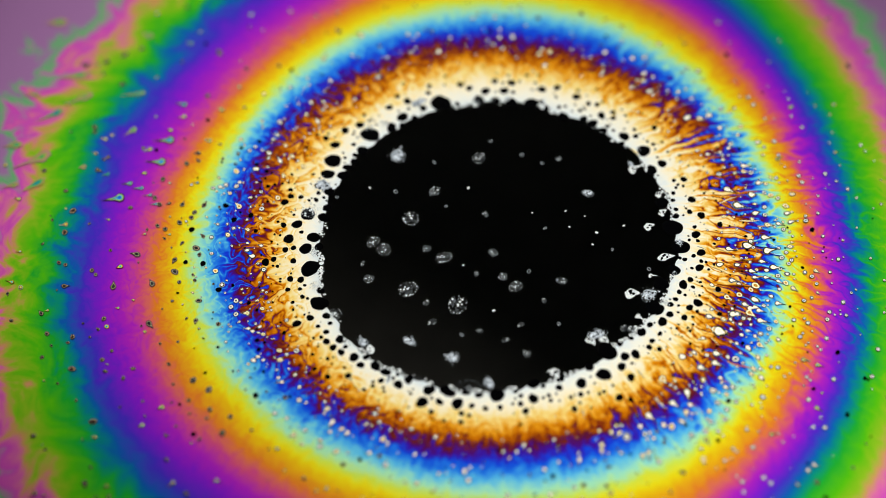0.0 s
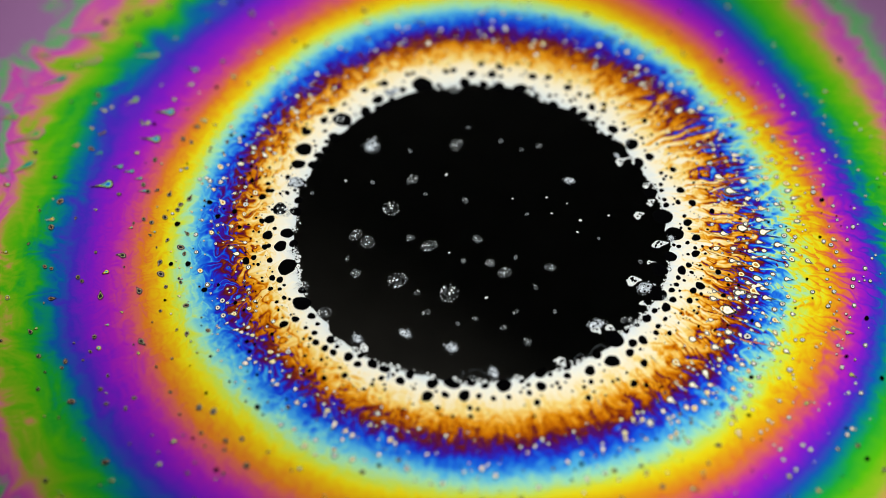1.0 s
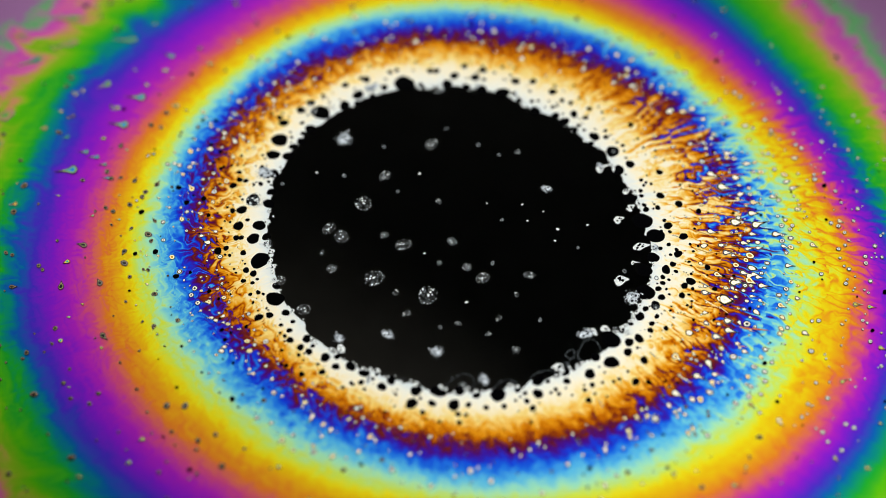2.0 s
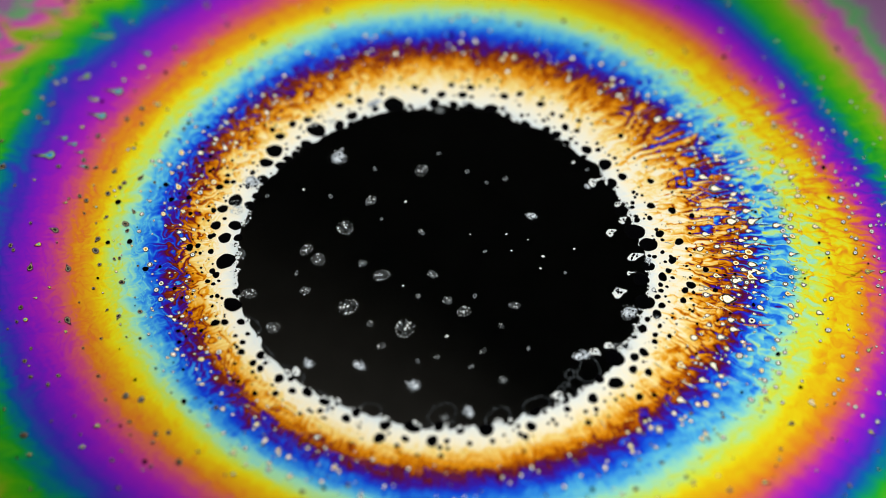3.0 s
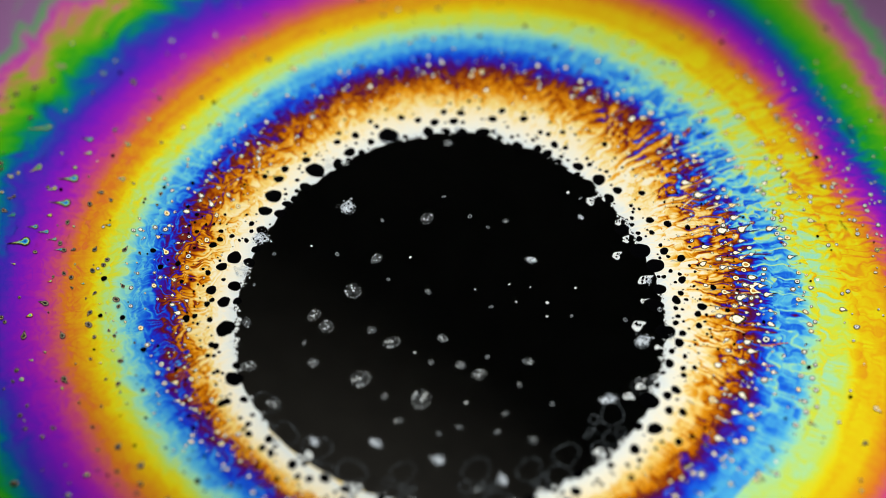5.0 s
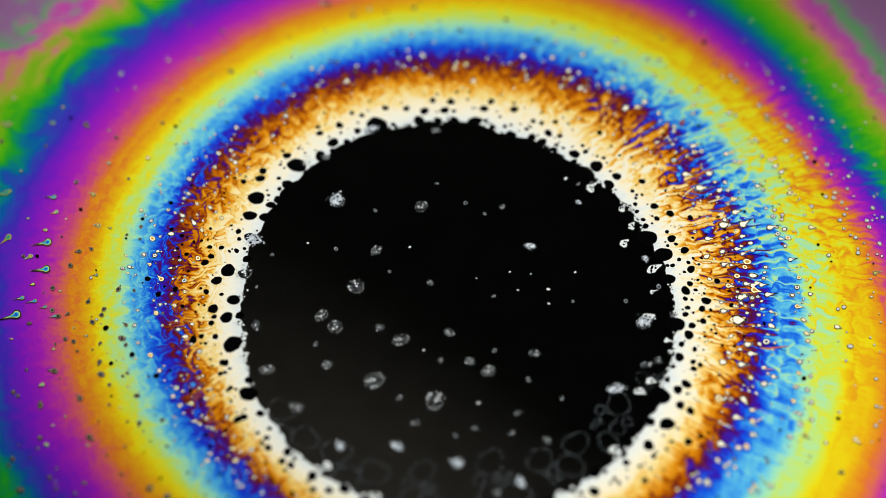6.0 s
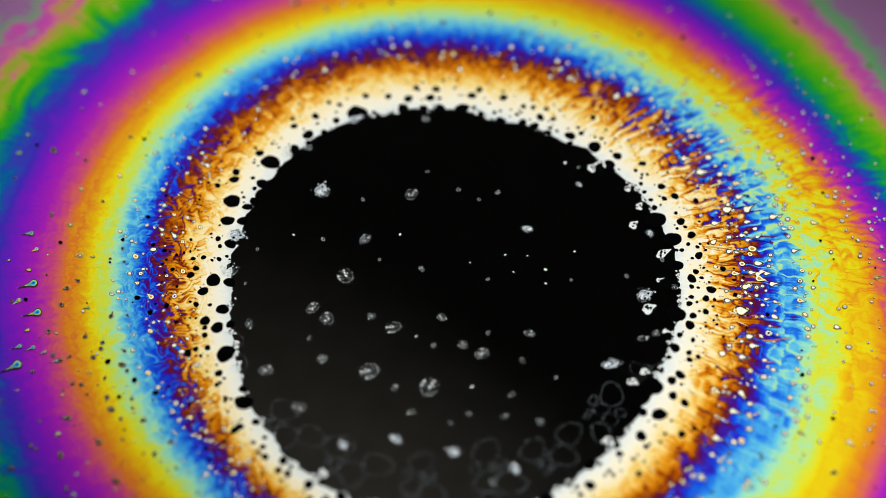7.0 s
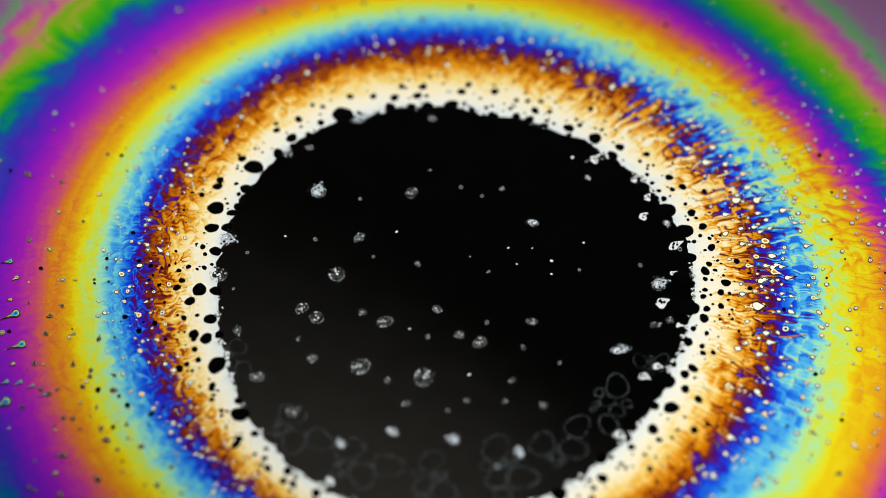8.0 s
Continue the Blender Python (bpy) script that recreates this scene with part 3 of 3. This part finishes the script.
def scatter(segments):
    rng = random.Random(7)
    bays = [lens_mesh("black_spot", SPOT, s, 0.0, 0.05, 32) for s in (101, 102)]
    spots = [lens_mesh("black_spot", SPOT, s, 0.0, 0.08) for s in range(4)]
    ringed = [lens_mesh("ringed_spot", RINGED, s, 0.0, 0.05) for s in range(3)]
    dark_ring = [lens_mesh("ringed_spot", DARK_RING, s, t, 0.05) for s, t in ((81, 0.0), (82, 0.0), (83, 1.0))]
    pale = [lens_mesh("pale_bead", PALE, s, t, 0.07) for s, t in ((1, 0.0), (2, 0.8), (3, 1.8), (4, 0.3), (8, 0.1))]
    gold = [lens_mesh("golden_bead", GOLD, s, t, 0.07) for s, t in ((9, 0.0), (10, 1.2), (12, 0.4))]
    tint = [lens_mesh("tinted_bead", TINT, s, t, 0.06) for s, t in ((5, 0.0), (6, 2.6), (7, 0.8))]

    def put(name, meshes, r, a, size, flat=0.03, spin=0.0, stretch=1.0):
        part(name, rng.choice(meshes), owner(segments, a, r), lay(r * MM, a, 0.012 * MM, spin), (size * MM * stretch, size * MM, size * MM * flat))

    taken = []

    def free(r, a, size, gap=1.0):
        x, y = r * cos(a), r * sin(a)
        if any(hypot(x - p, y - q) < (size + s) * gap for p, q, s in taken):
            return False
        taken.append((x, y, size))
        return True

    # large round holes in the white band, and bays that bite into its edge
    for r, a, size in BAYS:
        put("black_spot", bays, r, a, size, 0.03, rng.gauss(0, 0.2), 1.2)
        taken.append((r * cos(a), r * sin(a), size))
    for r, a, size in HOLES_LEFT + HOLES_BELOW + HOLES_RIGHT:
        free(r, a, size)
        put("black_spot", spots, r, a, size * 0.88, 0.03, rng.uniform(0, 6), rng.uniform(1.0, 1.2))
    for _ in range(300):
        a = rng.uniform(-pi, pi)
        size = rng.uniform(0.25, 0.6)
        r = edge(a) / MM + rng.uniform(-0.35, 0.6) * size
        if free(r, a, size, 1.1):
            put("black_spot", spots, r, a, size, 0.03, rng.uniform(0, 6), rng.uniform(1.0, 1.25))
        if len(taken) > 112:
            break
    # white fingers that reach in over the black film, pitted with small holes
    finger = [lens_mesh("foam_finger", RIM_FOAM, s, t, 0.16, 32) for s, t in ((21, 1.2), (22, 1.8), (23, 0.7))]
    for r, a, size in FINGERS:
        put("foam_finger", finger, r, a, size * 0.85, 0.03, rng.gauss(0, 0.2))
        for _ in range(7):
            part("black_spot", spots[0], owner(segments, a, r), lay((r + rng.gauss(0, 0.45) * size) * MM, a + rng.gauss(0, 0.45) * size / r, 0.03 * MM),
                 (*[rng.uniform(0.05, 0.16) * size * 1.6 * MM] * 2, 0.004 * MM))
    # strings of tiny bubbles along the edge, with pits
    bead = [lens_mesh("rim_bead", RIM_FOAM, s, 0.0, 0.12, 12) for s in (61, 62, 63)]
    for _ in range(46):
        a0 = rng.uniform(-pi, pi)
        for _ in range(rng.randint(2, 9)):
            a = a0 + rng.gauss(0, 0.045)
            size = rng.choice((0.05, 0.06, 0.08, 0.1, 0.13, 0.18))
            r = edge(a) / MM + rng.gauss(-0.1, 0.14)
            put("rim_bead", bead, r, a, size, 0.05, rng.uniform(0, 6), rng.uniform(1.0, 1.5))
            if size > 0.09 and rng.random() < 0.8:
                q = size * rng.uniform(0.25, 0.5)
                part("black_spot", rng.choice(spots), owner(segments, a, r), lay((r + rng.gauss(0, 0.25) * size) * MM, a + rng.gauss(0, 0.3) * size / r, 0.03 * MM), (q * MM, q * MM, 0.004 * MM))
    # black spots in the white inner band
    for _ in range(2000):
        a = rng.uniform(-pi, pi)
        d = abs(rng.gauss(0.8, 1.6))
        size = rng.choice((0.12, 0.15, 0.2, 0.26, 0.34, 0.42, 0.52 if d < 2.6 else 0.24, 0.62 if d < 2.2 else 0.2)) * (1.15 - 0.08 * d)
        r = edge(a) / MM + d
        size *= 0.75
        if d < 5.2 and size > 0.06 and free(r, a, size, 1.15):
            put("black_spot", spots, r, a, size, 0.03, rng.uniform(0, 6))
        if len(taken) > 330:
            break
    # tiny pits in the cream and gold, crowded at both sides
    for n in range(420):
        a = rng.gauss(pi, 0.6) if n % 2 else rng.gauss(-0.1, 0.6)
        r = radius_at(rng.uniform(17.0, 22.0), a)
        size = rng.choice((0.05, 0.06, 0.08, 0.1, 0.13))
        if n < 380 and free(r, a, size, 1.3):
            put(*(("black_spot", spots) if rng.random() < 0.7 else ("ringed_spot", ringed)), r, a, size, 0.03, rng.uniform(0, 6), rng.uniform(1.0, 1.4))
    # large pale drops on the +x side, drawn out along the streaks
    long_drop = [lens_mesh("pale_bead", PALE, s, t, 0.05, 28) for s, t in ((91, 1.0), (92, 1.5), (93, 2.2), (94, 0.5))]
    for r, a, size in DROPS:
        free(r, a, size * 1.2)
        put("pale_bead", long_drop, r, a, size * 0.7, 0.03, rng.gauss(-0.1 - 0.5 * a, 0.15), rng.uniform(1.0, 1.25))
    # pale beads where gold meets blue, most on the +x side
    for n in range(620):
        a = rng.gauss(-0.2, 0.55) if n % 5 < 2 else rng.uniform(-pi, pi)
        r = rng.gauss(23.4, 2.0)
        near = abs(a + 0.2) < 0.9
        size = rng.choice((0.1, 0.13, 0.16, 0.2, 0.24, 0.28, 0.34)) * (1.0 if near else 0.75)
        if r > 24.8:
            size = min(size, 0.24)
        if 19.5 < r < 30 and free(r, a, size, 1.1):
            kind = ("pale_bead", pale) if rng.random() < (0.6 if r < 24.8 else 0.15) else ("golden_bead", gold) if rng.random() < 0.6 else ("ringed_spot", ringed)
            put(*kind, r, a, size, 0.03, rng.gauss(-0.25, 0.3), rng.uniform(1.0, 1.3))
    # beads on the thick film that come out from under the thin film as it slides
    for n in range(110):
        a, r = rng.gauss(-0.15, 0.5), rng.uniform(20.6, 23.6)
        size = rng.choice((0.1, 0.13, 0.16, 0.2, 0.25))
        name, meshes = rng.choice((("pale_bead", pale), ("ringed_spot", ringed), ("ringed_spot", ringed), ("golden_bead", gold)))
        part(name, rng.choice(meshes), piece(segments, 3 + n % 3, a), lay((r + 1.2 * (n % 3)) * MM, a, (0.003 - STEP_DOWN * (3 + n % 3)) * MM, rng.gauss(-0.25, 0.3)), (size * MM * 1.1, size * MM, size * MM * 0.015))
    # small ringed spots all over the coloured bands
    for n in range(700):
        a = rng.uniform(-pi, pi) if n % 2 else rng.gauss(-0.3, 0.45)
        r = 21 + abs(rng.gauss(0, 9))
        size = rng.choice((0.07, 0.09, 0.11, 0.14, 0.18, 0.22 if r > 24 else 0.1))
        if r < 47 and free(r, a, size, 1.1):
            put(*(("ringed_spot", ringed if abs(a) < 0.9 and r < 36 else dark_ring) if rng.random() < 0.85 else ("black_spot", spots)), r, a, size, 0.03, rng.uniform(0, 6))
    # beads with tails, tinted by the film round them
    for n in range(190):
        a = rng.uniform(-pi, pi)
        r = rng.uniform(26, 47)
        size = rng.uniform(0.09, 0.24)
        if free(r, a, size, 1.1):
            put("tinted_bead", tint, r, a, size, 0.03, rng.gauss(0, 0.3))
    # crowded small beads and pits on the -x side
    for n in range(260):
        a = rng.gauss(pi, 0.55)
        r = rng.gauss(22.8, 2.4)
        size = rng.choice((0.07, 0.09, 0.12, 0.15, 0.2, 0.26))
        if 18.5 < r < 31 and free(r, a, size, 1.1):
            put(*rng.choice((("black_spot", spots), ("ringed_spot", ringed), ("ringed_spot", ringed), ("golden_bead", gold))), r, a, size, 0.03, rng.gauss(0, 0.4))
    # drops that run down the thick film, up on the -x side
    drip = [lens_mesh("drip", DRIP, s, t, 0.1, 28) for s, t in ((71, 1.5), (72, 2.5), (73, 0.8))]
    for r, a, size, long in DRIPS:
        put("drip", drip, r, a, size * 0.62, 0.02, rng.gauss(0.7, 0.2), long * 0.75)
    # ringed spots further out on the -x side
    for n in range(120):
        a, r = rng.gauss(3.35, 0.4), rng.uniform(26, 44)
        size = rng.choice((0.12, 0.15, 0.18, 0.22, 0.28))
        if free(r, a, size, 1.2):
            put("ringed_spot", dark_ring, r, a, size, 0.03, rng.uniform(0, 6), rng.uniform(1.0, 1.3))
    tear = [lens_mesh("teardrop", TEAR, s, t, 0.04, 28) for s, t in ((31, 2.4), (32, 3.2))]
    for r, a, size in TEARS:
        put("teardrop", tear, r, a, size, 0.03, rng.gauss(0.25, 0.1))


def ribbon_mesh(material, seed):
    """A thin curved streak of film, 1 long along +x, pointed at both ends."""
    rng = random.Random(seed)
    p, q, h = rng.uniform(0, 6.28), rng.uniform(2.5, 5.0), rng.uniform(0.02, 0.06)
    verts, faces, n = [], [], 14
    for k in range(n + 1):
        x = k / n
        w = 0.034 * sin(pi * x ** 0.6) ** 0.8 + 0.0005
        y = h * sin(q * x + p) - 0.1 * x * x
        verts += [(x, y - w, 0), (x, y, 0.01), (x, y + w, 0)]
        if k:
            b = 3 * (k - 1)
            faces += [(b, b + 3, b + 4, b + 1), (b + 1, b + 4, b + 5, b + 2)]
    return mesh_of("streak", verts, faces, material)


def streaks(segments):
    """Streaks drawn outwards by the draining film, each of a neighbouring band's colour."""
    rng = random.Random(23)
    sets = [(17.6, 20.2, ("c8a050", "7a8a90")), (19.8, 22.0, ("3c1a08", "f6e2a8", "7a3a0c")), (21.6, 23.8, ("e09a30", "140c50", "c86a18")),
            (22.8, 24.4, ("0a1c90", "a8e6f0", "5a1a50"))]
    for lo, hi, colours in sets:
        for c in colours:
            mat = plain_material("streak", c, c, 0.3, 1.0)
            meshes = [ribbon_mesh(mat, rng.random()) for _ in range(4)]
            for n in range(5):
                a = rng.gauss(-0.15, 0.5)
                r, size = rng.uniform(lo, hi), rng.uniform(0.7, 2.4)
                part("streak", rng.choice(meshes), owner(segments, a, r), lay(r * MM, a, 0.008 * MM, rng.gauss(-0.1, 0.2)), (size * MM, rng.choice((-1, 1, 1)) * max(size, 1.2) * MM, 0.2 * MM))


# ---- islands of foam that float on the black film ----
def island_mesh(seed, count, spread=1.0, small=0.12, large=0.34, thin=0.018, dots=0.4, cores=0):
    rng = random.Random(seed)
    verts, faces, done = [], [], []
    for _ in range(count * 6):
        q, a = spread * rng.random() ** 0.6, rng.uniform(0, 6.28)
        x, y, s = q * cos(a), q * sin(a), rng.uniform(small, large) * (1.2 - 0.5 * q)
        if any(hypot(x - p, y - w) < (s + v) * 0.8 for p, w, v in done):
            continue
        done.append((x, y, s))
        add_ring(verts, faces, x, y, s, thin * (0.6 + 0.8 * rng.random()), 0.05, 12, rng)
        if rng.random() < dots:
            add_dot(verts, faces, x + rng.gauss(0, s * 0.3), y + rng.gauss(0, s * 0.3), s * rng.uniform(0.15, 0.4), 0.05)
        if len(done) >= count:
            break
    thin_faces = len(faces)
    for _ in range(cores):
        q, a = 0.9 * rng.random() ** 0.7, rng.uniform(0, 6.28)
        add_dot(verts, faces, q * cos(a), q * sin(a), rng.uniform(0.04, 0.15), 0.06, 8)
    for _ in range(count):
        a = rng.uniform(0, 6.28)
        add_dot(verts, faces, spread * cos(a), spread * sin(a), rng.uniform(0.02, 0.06), 0.03, 6)
    me = mesh_of("foam_island", verts, faces, FOAM)
    me.materials.append(RIM_FOAM)
    for p in me.polygons[thin_faces:]:
        p.material_index = 1
    return me


def clump_mesh(seed):
    """A dense white clump, pitted with dark cells and fringed with tiny bubbles."""
    rng = random.Random(seed)
    p = [rng.uniform(0, 6.28) for _ in range(3)]
    verts, faces, n = [(0, 0, 0.05)], [], 28

    def bound(a):
        return 0.66 * (1 + 0.13 * sin(2 * a + p[0]) + 0.09 * sin(3 * a + p[1]) + 0.05 * sin(7 * a + p[2]))

    for q in (0.6, 1.0):
        verts += [(q * bound(a) * cos(a), q * bound(a) * sin(a), 0.05 * (1 - q)) for a in (2 * pi * k / n for k in range(n))]
    for k in range(n):
        k2 = (k + 1) % n
        faces += [(0, 1 + k, 1 + k2), (1 + k, 1 + n + k, 1 + n + k2, 1 + k2)]
    for _ in range(34):
        a = rng.uniform(0, 6.28)
        add_dot(verts, faces, bound(a) * rng.uniform(0.95, 1.5) * cos(a), bound(a) * rng.uniform(0.95, 1.5) * sin(a), rng.uniform(0.02, 0.075), 0.04, 7)
    white, cells = len(faces), []
    for _ in range(34):
        a, q, s = rng.uniform(0, 6.28), rng.random() ** 0.5, rng.choice((0.03, 0.05, 0.07, 0.1, 0.15))
        x, y = q * bound(a) * cos(a), q * bound(a) * sin(a)
        if all(hypot(x - u, y - v) > s + w + 0.02 for u, v, w in cells):
            cells.append((x, y, s))
            base = len(verts)
            verts.extend((x + s * cos(2 * pi * k / 10), y + s * sin(2 * pi * k / 10), 0.09) for k in range(10))
            faces.append(tuple(range(base, base + 10)))
    me = mesh_of("foam_island", verts, faces, CLUMP)
    me.materials.append(SPOT)
    for f in me.polygons[white:]:
        f.material_index = 1
    return me


def lace_mesh(seed):
    """A few large thin cells side by side, with strands and beads."""
    rng = random.Random(seed)
    verts, faces, done = [], [], []
    for _ in range(200):
        x, y, s = rng.gauss(0, 0.4), rng.uniform(-1, 1), rng.choice((0.1, 0.16, 0.24, 0.34, 0.42))
        if len(done) > 7 or any(hypot(x - p, y - q) < (s + v) * 0.96 for p, q, v in done):
            continue
        if done and min(hypot(x - p, y - q) - s - v for p, q, v in done) > 0.06:
            continue
        done.append((x, y, s))
        add_ring(verts, faces, x, y, s, rng.uniform(0.005, 0.010), 0.03, 22, rng, 0.13)
        for _ in range(6):
            a = rng.uniform(0, 6.28)
            add_dot(verts, faces, x + s * cos(a), y + s * sin(a), rng.uniform(0.01, 0.03), 0.04, 6)
    return mesh_of("foam_lace", verts, faces, DIM_FOAM)


def islands():
    """(x, y) in mm from the film's middle at the start, and the radius."""
    kinds = {"ball": [island_mesh(s, 9, 0.8, 0.12, 0.36, 0.016, 0.25, 7) for s in (1, 2, 3)] + [island_mesh(s, 11, 0.8, 0.14, 0.4, 0.018, 0.4, 9) for s in (13, 15)],
             "ring": [island_mesh(s, 22, 0.95, 0.05, 0.26, 0.010, 0.12, 12) for s in (4, 5, 14)],
             "bright": [clump_mesh(s) for s in (41, 42, 43)],
             "ringlet": [island_mesh(s, 2, 0.3, 0.5, 0.7, 0.1, 0.5, 3) for s in (51, 52, 53)],
             "dot": [lens_mesh("foam_dot", RIM_FOAM, 3, 0, 0.05, 16)], "lace": [lace_mesh(s) for s in (6, 7, 8)]}
    made, lace = [], []
    rng = random.Random(11)
    for x, y, s in ISLANDS:
        bright, s = s < 0, abs(s)
        kind = "bright" if bright else "dot" if s < 0.17 else "ringlet" if s < 0.3 else "ring" if s > 0.55 else "ball"
        label = {"dot": "tiny white speck of foam on the black film", "ball": "small clump of white foam bubbles on black film",
                 "bright": "dense bright white clump of foam on black film", "ringlet": "tiny ring of foam bubbles on the black film",
                 "ring": "round lacy clump of white foam on black film"}[kind]
        ob = new("foam_island" if kind != "dot" else "foam_speck", rng.choice(kinds[kind]))
        tagged(ob, label, "foam island", "islands on the black film")
        ob.scale = (s * MM * rng.uniform(0.95, 1.2), s * MM * rng.uniform(0.7, 1.0), s * MM * 0.06)
        made.append((ob, x, y, rng.uniform(0, 360)))
    for x, y, s in LACES:
        ob = new("foam_lace", rng.choice(kinds["lace"]))
        tagged(ob, "thin grey lace of burst bubbles on black film", "foam lace", "lace on the black film")
        ob.scale = (s * MM, s * MM, s * MM * 0.06)
        lace.append((ob, x, y))
    return made, lace


ISLANDS_A = ((-8.72, 9.67, -0.85), (-1.38, 9.27, 0.60), (2.45, 9.60, 0.25), (-5.45, 8.85, 0.25), (4.32, 8.64, 0.20), (5.75, 9.18, 0.30),
         (-0.30, 11.21, 0.20), (-8.89, 5.58, 0.25), (-5.39, 5.53, 0.55), (-2.36, 5.89, 0.15), (-11.18, 6.00, 0.10), (-4.33, 3.83, 0.20),
         (-7.50, 2.56, 0.80), (-0.86, 2.94, 0.35), (8.31, 5.38, -0.55), (4.40, 1.41, 0.20), (6.30, 3.35, 0.10), (6.61, 1.61, 0.10),
         (8.00, 2.81, 0.08), (9.01, 1.03, 0.15), (8.63, -0.27, 0.10), (10.37, -0.84, 0.20), (11.45, 1.82, 0.10), (3.32, 3.13, 0.08),
         (-10.80, 0.08, 0.65), (-9.84, -0.79, 0.65))
ISLANDS_B = ((-11.73, -2.27, 0.30), (-6.08, -0.72, 0.50), (-4.58, -1.71, 0.65), (-0.24, -1.18, 0.55), (-1.70, -3.48, 0.30), (0.64, -3.78, 0.45),
         (1.77, -4.80, 0.70), (2.98, -3.18, 0.25), (5.75, -4.17, 0.50), (-11.16, -3.91, 0.50), (-7.72, -5.05, 0.85), (-6.13, -6.49, 0.35),
         (-3.35, -6.74, 1.00), (-5.53, -8.55, 0.45), (-1.39, -9.45, 0.35), (0.82, -10.38, 0.30), (-7.54, -10.46, -0.60), (-3.85, -12.16, -0.65),
         (4.23, -6.32, 0.30), (5.47, -8.74, 0.25), (2.67, -11.83, 0.40), (-3.01, -9.80, 0.25), (2.17, -8.81, 0.30), (-0.19, -7.35, 0.15),
         (-0.68, -14.74, -0.60), (-2.84, -2.57, 0.10))
ISLANDS_C = ((-15.39, 6.40, -0.95), (-16.51, 3.66, 0.90), (-16.10, -0.84, 0.55), (-15.76, -4.54, 0.60), (-14.10, -7.51, 0.60),
         (-11.60, -10.50, -0.60), (13.49, -5.51, -0.95), (8.78, -9.74, -0.80), (16.34, 0.14, -0.50), (15.80, -3.17, 0.28), (12.27, 8.75, -0.38),
         (10.69, 11.35, 0.16), (13.08, 10.44, 0.20), (11.90, 10.61, 0.20), (13.53, -2.89, 0.25), (-9.91, 13.37, 0.45), (-11.40, 13.13, 0.60),
         (-6.90, 15.74, -0.80), (-1.64, 15.71, 0.40), (11.94, -9.33, 0.45), (11.29, -9.04, 0.50), (-15.61, 2.33, 0.20), (-14.16, 5.02, 0.20),
         (-2.42, -15.22, 0.40), (14.93, -6.36, 0.40))
ISLANDS = ISLANDS_A + ISLANDS_B + ISLANDS_C
LACES = ((7.5, -16.2, 2.6), (12.7, -13.9, 1.5), (2.6, -18.1, 2.6), (-20.0, -2.9, 1.8), (-16.5, -10.5, 2.6), (-12.6, -14.5, 2.8), (-8.2, -16.7, 2.4), (-3.0, -17.8, 2.8))
table()
bowl()
film, film_rings = soap_film()
scatter(film_rings)
streaks(film_rings)
foam, laces = islands()


def motions():
    walk(film, [(t, pose(x * MM, y * MM, 0)) for t, (x, y) in zip(TIMES, DRIFT)])
    for (name, count, creep, swirl), pieces in zip(RINGS, film_rings):
        for a, ob in pieces:
            walk(ob, [(t, slid(i, a, creep, swirl)) for i, t in enumerate(TIMES)])
    for ob, x, y, spin in foam:
        rows = []
        for i, (t, (cx, cy)) in enumerate(zip(TIMES, DRIFT)):
            px, py = island_at(i, x, y)
            r = hypot(px, py) * MM
            rows.append((t, Matrix.Translation((cx * MM, cy * MM, 0)) @ lay(r, atan2(py, px), 0.035 * MM) @ pose(0, 0, 0, 0, 0, spin - math.degrees(atan2(py, px)))))
        walk(ob, rows)
    for ob, x, y in laces:
        r, a = hypot(x, y) * MM, atan2(y, x)
        walk(ob, [(t, Matrix.Translation((cx * MM, cy * MM, 0)) @ lay(r, a + radians(wave(INNER_SWIRL[i], a)), -0.10 * MM)) for i, (t, (cx, cy)) in enumerate(zip(TIMES, DRIFT))])


motions()
